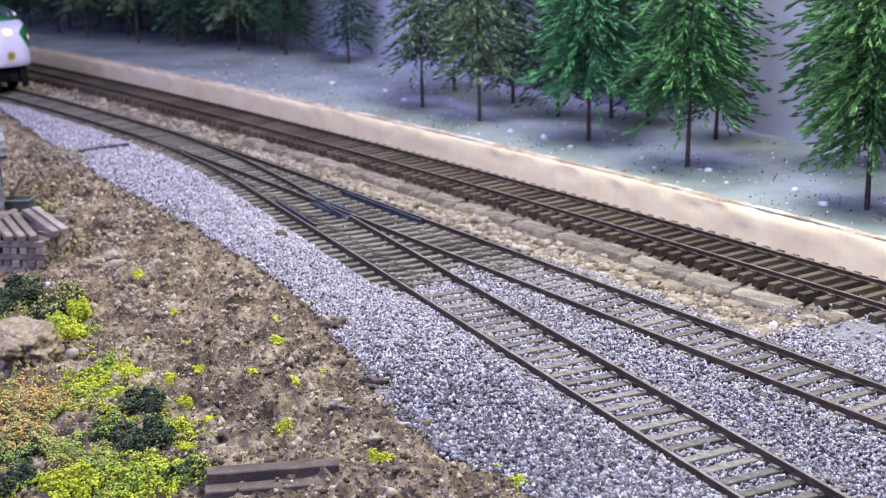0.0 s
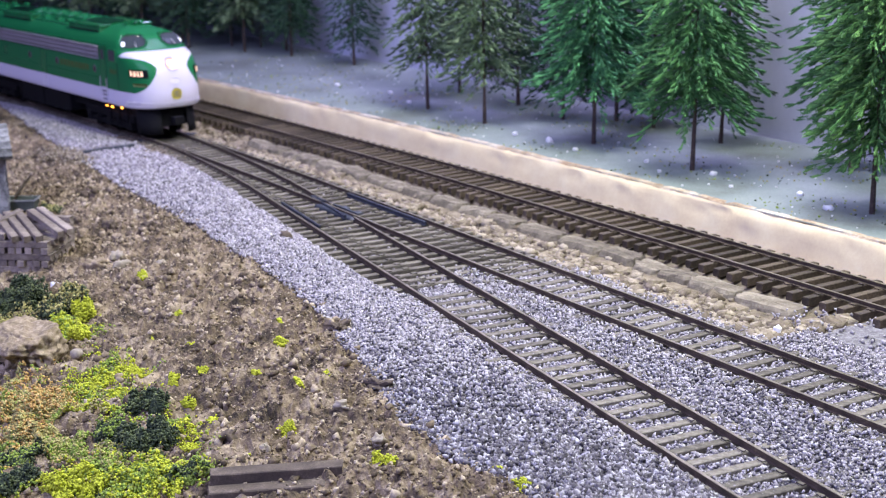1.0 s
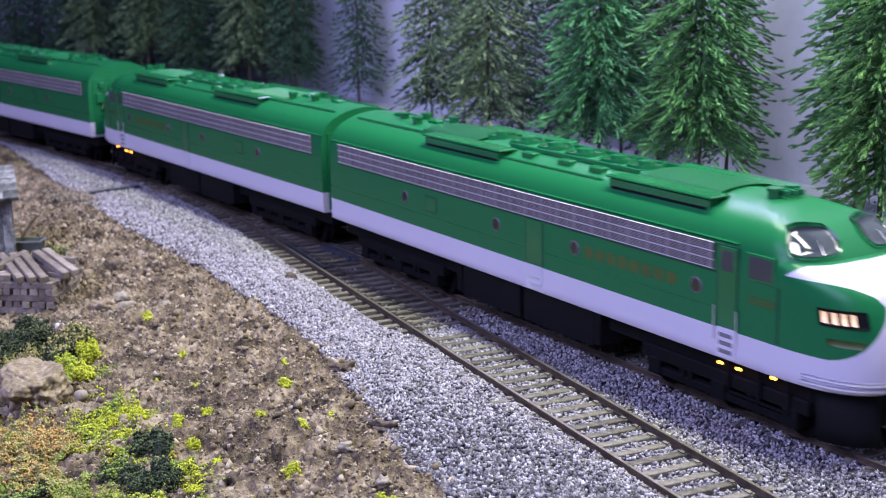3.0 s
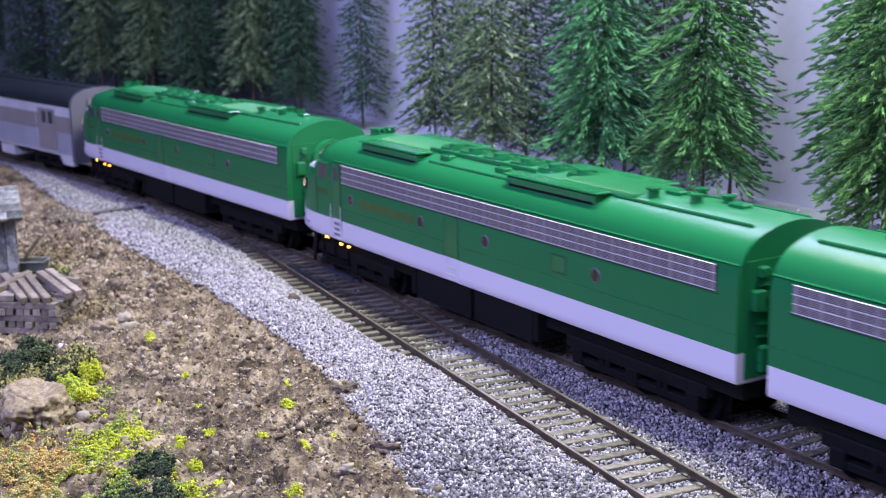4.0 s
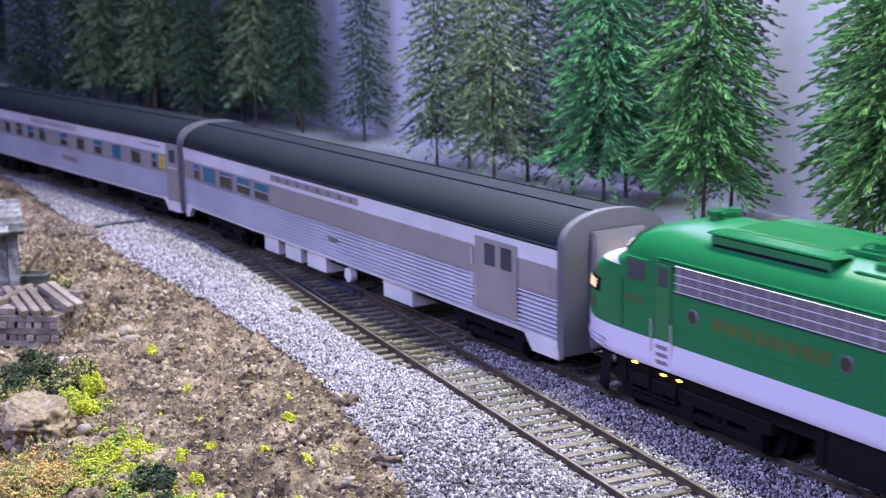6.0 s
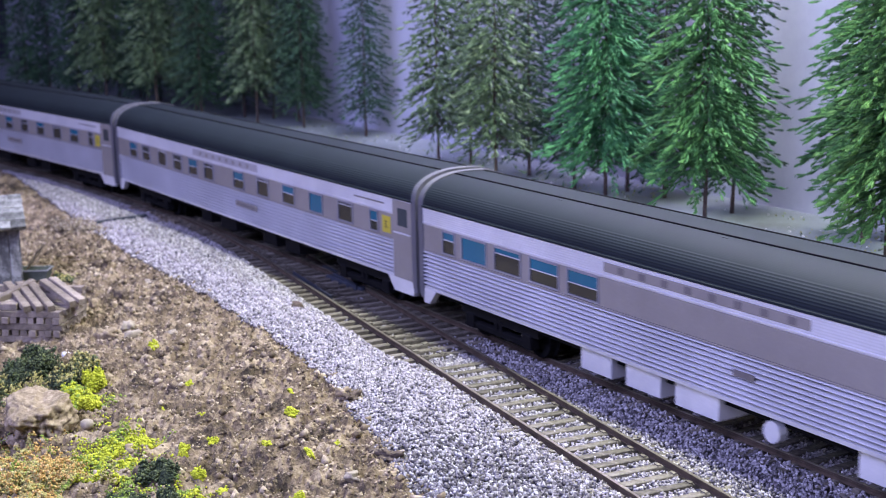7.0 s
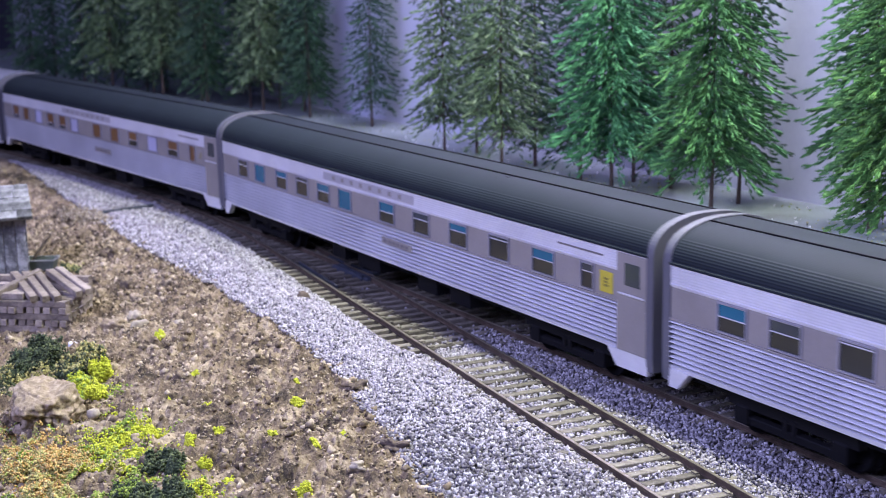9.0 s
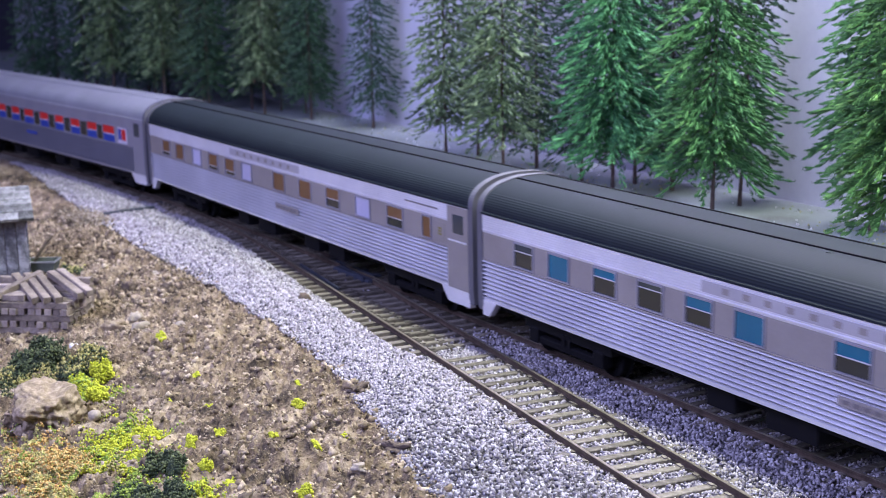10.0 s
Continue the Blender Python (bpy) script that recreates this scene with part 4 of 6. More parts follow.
def make_trees():
    kinds = {}

    def tree(kind, s, n, size=1.0, turn=0.0, lean=0.0):
        mat, seed, height, radius, start, twigs, label = {
            "bright": (LEAF_BRIGHT, 1, 190, 29.0, 30, 4, "bright green model conifer with drooping bristle limbs"),
            "blue": (LEAF_BLUE, 2, 195, 28.5, 27, 4, "bluish green model conifer with drooping bristle limbs"),
            "yellow": (LEAF_YELLOW, 3, 190, 27.0, 24, 7, "yellowish green model conifer with bristle limbs"),
            "olive": (LEAF_OLIVE, 4, 185, 26.0, 26, 8, "olive brown-green model conifer, sparse below"),
            "olive_thin": (LEAF_OLIVE, 6, 180, 24.5, 28, 9, "dark olive model conifer with thin lower limbs"),
            "dark": (LEAF_DARK, 5, 180, 22.5, 17, 3, "dark green model conifer near the backdrop")}[kind]
        if kind not in kinds:
            ob = new("conifer")
            t = new("trunk", trunk_mesh("trunk", seed, height, radius, twigs))
            t.parent = ob
            c = new("crown", crown_mesh("crown", seed, height, radius, start, mat, 1.0 if kind in ("bright", "blue", "yellow") else 0.25 if kind == "dark" else 0.4))
            c.parent = ob
            kinds[kind] = tagged(ob, label, "conifer", "trees before the backdrop")
        else:
            ob = copy_thing(kinds[kind], Matrix.Identity(4))
        x, y, z = W(s, n, 8.0)
        ob.matrix_basis = pose(x, y, z, lean, 0, turn) @ Matrix.Diagonal((size, size, size, 1))
        return ob
    tree("bright", 182, 112, 1.0, 10)
    tree("blue", 247, 116, 1.0, 70)
    tree("yellow", 96, 111, 1.0, 40)
    tree("olive", 317, 108, 0.98, 0)
    tree("olive_thin", 369, 109, 0.95, 30)
    tree("dark", 351, 150, 1.0, 80)
    tree("dark", 544, 162, 1.0, 150, 0)
    tree("dark", 217, 158, 0.95, 200, -4)
    tree("bright", 146, 156, 0.95, 120)
    tree("dark", 285, 158, 1.0, 33)
    tree("yellow", 60, 130, 1.0, 190)
    tree("dark", 304, 142, 1.0, 265)
    tree("dark", 262, 160, 1.0, 310)
    tree("olive", 405, 150, 0.95, 190)
    tree("dark", 612, 152, 1.05, 10)
    tree("olive", 655, 138, 1.05, 60)
    tree("olive_thin", 672, 158, 1.1, 100)
    tree("dark", 704, 118, 1.1, 140)
    tree("olive", 742, 128, 1.1, 210)
    tree("olive_thin", 750, 102, 1.1, 250)
    tree("dark", 800, 112, 1.1, 290)
    tree("olive", 815, 86, 1.1, 330)
    tree("dark", 868, 80, 1.1, 20)
    tree("olive_thin", 905, 100, 1.1, 200)
    tree("dark", 950, 62, 1.1, 75)
    tree("olive", 850, 140, 1.1, 15)
    for s, n, turn in ((645, 164, 40), (695, 146, 95), (735, 163, 170), (785, 146, 230), (832, 118, 300), (884, 118, 55), (925, 74, 130)):
        tree("dark", s, n, 1.1, turn)
    # white chips and green flecks strewn on the board
    rng = random.Random(6)
    at, size, idx = [], [], []
    for _ in range(2700):
        s = rng.uniform(40, 620)
        e = back_n(s) + 24
        n = e + (WALL_N - 6 - e) * rng.random()
        green = rng.random() < 0.90
        if green and nz(s * 0.03, n * 0.03, 2.0) < -0.05:
            continue
        r = rng.uniform(0.18, 0.5) if green else rng.uniform(0.15, 0.55)
        at.append(W(s, n, 8.0 + r * 0.4))
        size.append(r * 0.001)
        idx.append(rng.choice((1, 2, 4)) if green else 5)
    tagged(lumps_mesh("board_flecks", FOAMS + [WHITE_CHIP], at, size, idx), "green foam crumbs and white plaster crumbs on the board", "crumbs", kind="stuff")
    for i, (s, n, r) in enumerate(((262, 104, 1.9), (284, 102, 1.5), (240, 101, 1.2), (171, 112, 1.5), (187, 100, 1.0), (128, 112, 1.6), (108, 104, 1.7), (152, 103, 0.9), (204, 108, 1.1), (82, 106, 1.3), (425, 120, 1.6), (470, 112, 1.5), (392, 112, 1.3))):
        chip = rock("plaster_chip", s, n, r, r * 0.8, r * 0.8, WHITE_CHIP, "white plaster chip lying on the painted board", 100 + i, 2, 0.2, 0.4, "plaster chip", "white chips on the board")
        chip.location.z = (8.0 + r * 0.35) * 0.001


scatter_ballast()
scatter_dirt()
make_plants()
make_rocks()
make_timber()
make_trees()


# ---- the train: things built nose or front end at low x, local y towards the near side ----
def glossy(name, colour, rough=0.3, metal=0.0, coat=0.0, vary=0.12):
    lo, hi = [c * (1 - vary) for c in colour], [min(1, c * (1 + vary)) for c in colour]
    return surface(name, [(0.3, lo), (0.7, hi)], 45, rough, metal, bump=0.03, fine=1800, coat=coat)


def dull(m):
    m.node_tree.nodes["Principled BSDF"].inputs["Specular IOR Level"].default_value = 0.15
    return m


def glow(name, colour, strength):
    m, tree, bsdf = material(name)
    bsdf.inputs["Base Color"].default_value = (*colour, 1)
    bsdf.inputs["Emission Color"].default_value = (*colour, 1)
    bsdf.inputs["Emission Strength"].default_value = strength
    return m


GREEN = glossy("loco_green", (0.012, 0.150, 0.049), 0.16)
ROOFGREEN = dull(glossy("loco_roof_green", (0.012, 0.150, 0.049), 0.35))
WHITE = glossy("loco_white", (0.61, 0.58, 0.65), 0.4)
BLACK = dull(glossy("underframe_black", (0.006, 0.006, 0.007), 0.8))
TRUCKGREY = dull(glossy("truck_grey", (0.005, 0.005, 0.006), 0.75))
VENT = glossy("vent_steel", (0.10, 0.09, 0.095), 0.5, 0.2)
VENTLINE = glossy("vent_bright_rail", (0.64, 0.63, 0.64), 0.35, 0.2)
VENTDARK = glossy("vent_dark", (0.13, 0.118, 0.125), 0.5, 0.3)
LOUVRE = glossy("vent_louvre", (0.26, 0.235, 0.245), 0.5, 0.2)
SILVER = glossy("stainless_paint", (0.68, 0.68, 0.70), 0.34, 0.25)
TAN = glossy("warm_grey_paint", (0.255, 0.235, 0.21), 0.5)
ROOF = glossy("roof_black", (0.014, 0.020, 0.024), 0.68)
ROOF.node_tree.nodes["Principled BSDF"].inputs["Specular IOR Level"].default_value = 0.2
ROOFGREY = glossy("roof_silver", (0.36, 0.37, 0.42), 0.35, 0.4)
GOLD = glossy("gold_lettering", (0.062, 0.098, 0.022), 0.5)
OCHRE = glossy("ochre_mark", (0.20, 0.17, 0.03), 0.5)
YELLOW = glossy("yellow_plate", (0.50, 0.42, 0.045), 0.5)
INK = glossy("dark_lettering", (0.15, 0.135, 0.13), 0.6)
DGLASS = glossy("dark_window", (0.045, 0.055, 0.06), 0.08)
BROWNGLASS = glossy("brown_window", (0.032, 0.034, 0.028), 0.12)
BLIND_BLUE = glossy("blue_blind", (0.008, 0.12, 0.19), 0.25)
BLIND_BROWN = glossy("brown_blind", (0.17, 0.085, 0.03), 0.35)
BLIND_PALE = glossy("pale_blind", (0.42, 0.42, 0.55), 0.35)
RED = glossy("red_stripe", (0.62, 0.02, 0.02), 0.4)
BLUE = glossy("blue_stripe", (0.015, 0.05, 0.30), 0.4)
RECESS_GREEN = glossy("recess_dark_green", (0.006, 0.06, 0.022), 0.6)
PANEL = glossy("letter_panel_grey", (0.42, 0.41, 0.42), 0.45, 0.2)
DULL = glossy("dull_silver", (0.30, 0.30, 0.335), 0.4, 0.3)
ARCH = glossy("end_arch_grey", (0.11, 0.11, 0.125), 0.6)
DIAPH = glossy("diaphragm_grey", (0.17, 0.165, 0.18), 0.6)
LAMP = glow("headlight_glow", (0.85, 0.56, 0.30), 0.55)
BULB = glow("headlight_bulb", (1.0, 0.93, 0.78), 4.0)
NUMBER = glow("number_board_glow", (1.0, 0.66, 0.42), 1.0)
STEPLIGHT = glow("step_light_glow", (1.0, 0.36, 0.04), 14.0)
# emission that paints the windscreen's bright corner; no lamp sits there
PANE_GLOW = glow("pane_corner_glow", (0.95, 0.97, 1.0), 0.75)


def livery():
    """Green body with a white band and a white nose, round green side panels."""
    m, tree, bsdf = material("loco_livery")
    coord = tree.nodes.new("ShaderNodeTexCoord")
    sep = tree.nodes.new("ShaderNodeSeparateXYZ")
    tree.links.new(coord.outputs["Object"], sep.inputs[0])

    def calc(op, a, b=None, c=None):
        nd = tree.nodes.new("ShaderNodeMath")
        nd.operation = op
        for k, v in enumerate((a, b, c)):
            if v is None:
                continue
            if isinstance(v, (int, float)):
                nd.inputs[k].default_value = v
            else:
                tree.links.new(v, nd.inputs[k])
        return nd.outputs[0]
    x = calc("MULTIPLY_ADD", sep.outputs[0], 1000.0, 117.0)
    z = calc("MULTIPLY", sep.outputs[2], 1000.0)
    dx = calc("DIVIDE", calc("SUBTRACT", x, 26.0), 27.5)
    dz = calc("DIVIDE", calc("SUBTRACT", z, 29.7), 8.3)
    oval = calc("LESS_THAN", calc("ADD", calc("POWER", calc("ABSOLUTE", dx), 6.0), calc("POWER", calc("ABSOLUTE", dz), 2.2)), 1.0)
    edge = calc("MULTIPLY_ADD", calc("MAXIMUM", calc("SUBTRACT", z, 36.0), 0.0), -1.5, 21.5)
    behind = calc("MAXIMUM", calc("GREATER_THAN", x, edge), calc("GREATER_THAN", z, 40.3))
    above = calc("GREATER_THAN", z, 21.9)
    green = calc("MULTIPLY", calc("MAXIMUM", oval, behind), above)
    nz1 = node(tree, "ShaderNodeTexNoise", Scale=60.0, Detail=4.0)
    tree.links.new(coord.outputs["Object"], nz1.inputs["Vector"])
    dull = calc("MULTIPLY_ADD", nz1.outputs[0], 0.12, 0.24)
    mixer = tree.nodes.new("ShaderNodeMix")
    mixer.data_type = "RGBA"
    tree.links.new(green, mixer.inputs[0])
    mixer.inputs[6].default_value = (0.61, 0.575, 0.655, 1)
    mixer.inputs[7].default_value = (0.012, 0.150, 0.049, 1)
    tree.links.new(mixer.outputs[2], bsdf.inputs["Base Color"])
    tree.links.new(dull, bsdf.inputs["Roughness"])
    bsdf.inputs["Specular IOR Level"].default_value = 0.20
    return m


LIVERY = livery()
HULL = [(14.6, 17.6, -0.4), (15.2, 18.0, -1.4), (17.0, 18.0, -2.2), (20.0, 18.0, -2.6), (23.0, 18.0, -2.6), (26.0, 18.0, -2.3), (29.0, 18.0, -1.7), (32.0, 18.0, -0.8), (34.5, 18.0, 0.5), (36.3, 17.95, 2.0), (37.8, 17.9, 4.2),
        (38.9, 17.8, 7.0), (39.7, 17.7, 10.5), (40.2, 17.6, 12.8), (40.6, 17.5, 14.8), (42.0, 17.2, 15.8), (44.0, 16.4, 17.6), (46.0, 15.0, 20.0), (47.6, 13.0, 23.2), (49.0, 9.8, 28.0), (50.0, 7.0, 32.0), (50.6, 3.8, 37.0), (50.9, 0.6, 41.0)]


def hull_at(z):
    for (z0, h0, f0), (z1, h1, f1) in zip(HULL, HULL[1:]):
        if z <= z1:
            k = (z - z0) / (z1 - z0)
            return h0 + (h1 - h0) * k, f0 + (f1 - f0) * k
    return HULL[-1][1:]


def hull_point(z, a, out=0.0):
    """A point of the nose: a = 0 at the side, 90 degrees at the middle, more beyond it."""
    half, front = hull_at(z)
    reach = max(8.0, 29.0 - front)
    c, s = math.cos(radians(a)), math.sin(radians(a))
    e = 0.62
    front -= 1.2
    x = front + reach * (1 - abs(s) ** e)
    y = half * abs(c) ** e * (1 if c >= 0 else -1)
    v = Vector((x - front - reach, y * reach / max(half, 0.1), 0))
    v = v.normalized() * out if v.length > 0 else v
    return (x + v.x - 117.0, y + v.y, z + out * 0.25)


def hull_patch(name, parent, mat, z0, z1, a0, a1, out, thick=0.3, nz_=5, na=10, round_=0.0, label=""):
    """A thin shell laid on the nose, with its rim."""
    v, f = [], []
    for i in range(nz_ + 1):
        for j in range(na + 1):
            zz, aa = z0 + (z1 - z0) * i / nz_, a0 + (a1 - a0) * j / na
            if round_:
                p, q = i / nz_ * 2 - 1, j / na * 2 - 1
                zz = (z0 + z1) / 2 + (z1 - z0) / 2 * p * math.sqrt(1 - q * q * round_)
                aa = (a0 + a1) / 2 + (a1 - a0) / 2 * q * math.sqrt(1 - p * p * round_)
            v.append(hull_point(zz, aa, out))
    w = na + 1
    f = [(i * w + j, i * w + j + 1, (i + 1) * w + j + 1, (i + 1) * w + j) for i in range(nz_) for j in range(na)]
    rim = [j for j in range(w)] + [i * w + na for i in range(1, nz_ + 1)] + [nz_ * w + j for j in range(na - 1, -1, -1)] + [i * w for i in range(nz_ - 1, 0, -1)]
    b = len(v)
    for k in rim:
        x, y, z = v[k]
        v.append((x + thick * 0.6, y * (1 - thick / 20), z))
    m = len(rim)
    f += [(rim[k], rim[(k + 1) % m], b + (k + 1) % m, b + k) for k in range(m)]
    return mk(name, v, f, mat, parent, smooth=True, label=label)


def plate(name, parent, mat, x0, x1, z0, z1, y=18.0, thick=0.3, cut=0.12, side=1, label=""):
    """A thin plate on a side."""
    v, f = box(x0, x1, z0, z1, 0, thick, cut=min(cut, thick * 0.8))
    v = [(a, side * (y + c), b) for a, b, c in v]
    return mk(name, v, f, mat, parent, label=label)


def disc(name, parent, mat, x, z, r, y=18.0, thick=0.3, side=1, k=16, label=""):
    v = [(x + r * math.cos(6.2832 * i / k), side * y, z + r * math.sin(6.2832 * i / k)) for i in range(k)]
    v += [(x + r * 0.88 * math.cos(6.2832 * i / k), side * (y + thick), z + r * 0.88 * math.sin(6.2832 * i / k)) for i in range(k)]
    f = [(i, (i + 1) % k, k + (i + 1) % k, k + i) for i in range(k)] + [tuple(range(k, 2 * k))]
    return mk(name, v, f, mat, parent, label=label)


def drum(cx, cy, z0, z1, r, k=20, verts=None, faces=None, r2=None):
    verts = [] if verts is None else verts
    faces = [] if faces is None else faces
    b = len(verts)
    for z, rr in ((z0, r), (z1, r if r2 is None else r2)):
        verts += [(cx + rr * math.cos(6.2832 * i / k), cy + rr * math.sin(6.2832 * i / k), z) for i in range(k)]
    faces += [(b + i, b + (i + 1) % k, b + k + (i + 1) % k, b + k + i) for i in range(k)] + [tuple(range(b + k, b + 2 * k))]
    return verts, faces


def truck(parent, x, axles, span, mat=None):
    """A bogie: side frames with springs and journals, and its wheels."""
    mat = mat or TRUCKGREY
    v, f = [], []
    for side in (-1, 1):
        y0, y1 = sorted((side * 12.2, side * 14.6))
        box(x - span / 2 - 5, x + span / 2 + 5, y0, y1, 7.0, 10.2, v, f, 0.4)
        box(x - span / 2 - 2, x + span / 2 + 2, y0, y1, 3.4, 5.2, v, f, 0.3)
        for i in range(axles):
            ax = x - span / 2 + span * i / (axles - 1)
            box(ax - 2.2, ax + 2.2, y0 - 0.3, y1 + 0.5, 3.2, 7.6, v, f, 0.5)
            if i < axles - 1:
                mx = ax + span / (axles - 1) / 2
                for d in (-2.0, 0.6):
                    box(mx + d, mx + d + 1.5, y0, y1 + 0.2, 4.6, 8.4, v, f, 0.3)
    box(x - span / 2 - 3, x + span / 2 + 3, -12, 12, 7.5, 9.6, v, f)
    tr = mk("truck", v, f, mat, parent)
    for i in range(axles):
        ax = x - span / 2 + span * i / (axles - 1)
        v, f = [], []
        for side in (-1, 1):
            k = 20
            for y, r in ((7.4, 6.0), (8.0, 6.0), (8.1, 5.3), (10.4, 5.2), (10.4, 3.6), (9.6, 3.2)):
                v += [(ax + r * math.cos(6.2832 * j / k), side * y, 5.2 + r * math.sin(6.2832 * j / k)) for j in range(k)]
            b = len(v) - 6 * k
            f += [(b + m * k + j, b + m * k + (j + 1) % k, b + (m + 1) * k + (j + 1) % k, b + (m + 1) * k + j) for m in range(5) for j in range(k)]
            f += [tuple(range(b, b + k)), tuple(range(b + 5 * k, b + 6 * k))]
        box(ax - 0.8, ax + 0.8, -8, 8, 4.4, 6.0, v, f)
        mk("wheelset", v, f, TRUCKGREY, tr)
    return tr


def engine():
    ob = new("diesel_locomotive")
    na = 22
    v, f = [], []
    angles = [90.0 * (j / na) ** 0.9 for j in range(na + 1)]
    for z, half, front in HULL:
        ring = [(117.0, half, z), (60.0, half, z), (0.0, half, z), (-50.0, half, z)]
        ring += [hull_point(z, a) for a in angles]
        ring += [(x, -y, zz) for x, y, zz in reversed(ring[:-1])]
        v += ring
    k = len(v) // len(HULL)
    for i in range(len(HULL) - 1):
        f += [(i * k + j, i * k + j + 1, (i + 1) * k + j + 1, (i + 1) * k + j) for j in range(k - 1)]
        f.append((i * k + k - 1, i * k, (i + 1) * k, (i + 1) * k + k - 1))
    f += [tuple(range(k)), tuple(range((len(HULL) - 1) * k, len(HULL) * k))]
    body = mk("body", v, f, LIVERY, ob, smooth=True)
    body.data.set_sharp_from_angle(angle=radians(38))
    # anticlimber lip and rear end
    for zz, oo in ((15.6, 0.5), (17.0, 0.5)):
        hull_patch("anticlimber", body, WHITE, zz, zz + 0.7, 18, 162, oo, 0.6, 1, 30)
    v, f = box(117, 117.4, -15.5, 15.5, 15.5, 43, cut=0.0)
    mk("end_panel", v, f, ROOFGREEN, ob)
    arch = [(8.0, 14.0)] + [(8.0 * math.cos(radians(a)), 36.0 + 8.0 * math.sin(radians(a))) for a in range(0, 181, 15)] + [(-8.0, 14.0)]
    k = len(arch)
    v = [(x, y * q, z if q == 1 or z < 36 else 36 + (z - 36) * q) for x, q in ((117.5, 1), (120.3, 1), (120.3, 0.8), (117.5, 0.8)) for y, z in arch]
    f = [(m * k + i, m * k + i + 1, (m + 1) % 4 * k + i + 1, (m + 1) % 4 * k + i) for m in range(4) for i in range(k - 1)]
    diaphragm = mk("end_diaphragm", v, f, ROOFGREEN, ob)
    # door takes the darker green to paint in the shade inside the arch
    v, f = box(117.6, 118.3, -5.4, 5.4, 15, 40, cut=0.2)
    door = mk("end_door", v, f, RECESS_GREEN, diaphragm)
    v, f = box(118.2, 118.5, -3.0, 3.0, 28.5, 36.5, cut=0.1)
    mk("pane", v, f, DGLASS, door)
    v, f = box(119.0, 119.8, -6.3, 6.3, 37.2, 38.0, cut=0.1)
    mk("bar", v, f, ROOFGREEN, diaphragm)
    for y, z, a, b in ((-12.6, 34, 1.6, 2.4), (12.6, 34, 1.6, 2.4), (11.2, 40.5, 1.2, 1.2), (-11.2, 40.5, 1.2, 1.2), (10.5, 20, 1.4, 3.0), (-10.5, 20, 1.4, 3.0)):
        v, f = box(117.2, 119.0, y - a, y + a, z - b, z + b, cut=0.4)
        mk("end_fitting", v, f, ROOFGREEN, ob)
    for sd in (-1, 1):
        for j in range(9):
            v, f = box(117.0, 118.2, sd * 12 - 0.2, sd * 12 + 3.4, 16 + j * 3.0, 16.3 + j * 3.0)
            if j == 0:
                vv, ff = v, f
            else:
                b = len(vv)
                vv += v
                ff += [tuple(b + i for i in q) for q in f]
        mk("end_ladder", vv, ff, GREEN, ob)
    # side vents
    for sd in (-1, 1):
        vent = plate("side_vent", ob, VENT, -77, 110, 35.2, 41.6, 17.95, 0.25, side=sd)
        for j in range(4):
            z = 35.3 + j * 2.02
            plate("vent_rail", vent, VENTLINE, -77, 110, z, z + 0.22, 18.2, 0.35, 0.08, side=sd)
        v, f = [], []
        for j in range(15):
            z = 35.75 + j * 0.37
            box(-76.6, 109.6, z, z + 0.14, 0, 0.10, v, f)
        for j in range(26):
            box(-76.4 + j * 7.4, -75.2 + j * 7.4, 35.6, 41.4, 0, 0.14, v, f)
            if j < 25:
                box(-72.9 + j * 7.4, -72.5 + j * 7.4, 35.6, 41.4, 0, 0.14, v, f)
        mk("vent_louvres", [(a, sd * (18.2 + c), b) for a, b, c in v], f, LOUVRE, vent)
        # cab door, cab window, steps, engine-room door
        for x0, x1, z0, z1 in ((-85.0, -78.0, 22.3, 41.6), (-10.0, -1.5, 22.3, 34.9), (45.5, 52.5, 27.6, 32.8), (-97.5, -96.9, 22.4, 35.0)):
            plate("panel_seam", ob, RECESS_GREEN, x0, x1, z0, z1, 17.95, 0.1, 0.03, side=sd)
        plate("vent_seam", ob, RECESS_GREEN, -78, 111, 34.5, 34.95, 17.97, 0.08, 0.03, side=sd)
        plate("gutter", ob, GREEN, -84, 117, 42.0, 42.5, 17.0, 0.7, 0.2, side=sd)
        door = plate("cab_door", ob, GREEN, -84.5, -78.5, 22.4, 41.2, 17.95, 0.3, side=sd)
        plate("door_window", door, DGLASS, -83.4, -79.6, 35.6, 40.3, 18.25, 0.1, 0.05, side=sd)
        for dx in (-85.3, -78.0):
            plate("grab_rail", door, VENTLINE, dx, dx + 0.26, 19, 27, 18.5, 0.3, 0.08, side=sd)
        win = plate("cab_window", ob, GREEN, -96.0, -87.4, 34.8, 41.2, 17.6, 0.5, 0.2, side=sd)
        plate("pane", win, DGLASS, -95.2, -88.2, 35.5, 40.5, 18.1, 0.08, 0.05, side=sd)
        step = plate("step_panel", ob, WHITE, -84.5, -78.5, 15.0, 22.2, 18.0, 0.25, side=sd)
        for j in range(3):
            plate("step", step, DIAPH, -83.6, -79.4, 16.2 + j * 1.9, 17.2 + j * 1.9, 18.25, 0.2, 0.1, side=sd)
        door = plate("engine_room_door", ob, GREEN, -9.5, -2.0, 22.4, 34.6, 17.97, 0.22, side=sd)
        step = plate("step_panel", ob, WHITE, -9.5, -2.0, 15.0, 22.0, 18.0, 0.25, side=sd)
        for j in range(2):
            plate("step", step, VENTLINE, -8.4, -3.2, 16.3 + j * 2.2, 17.0 + j * 2.2, 18.25, 0.3, 0.1, side=sd)
        plate("side_hatch", ob, GREEN, 46, 52, 28, 32.4, 17.97, 0.2, side=sd)
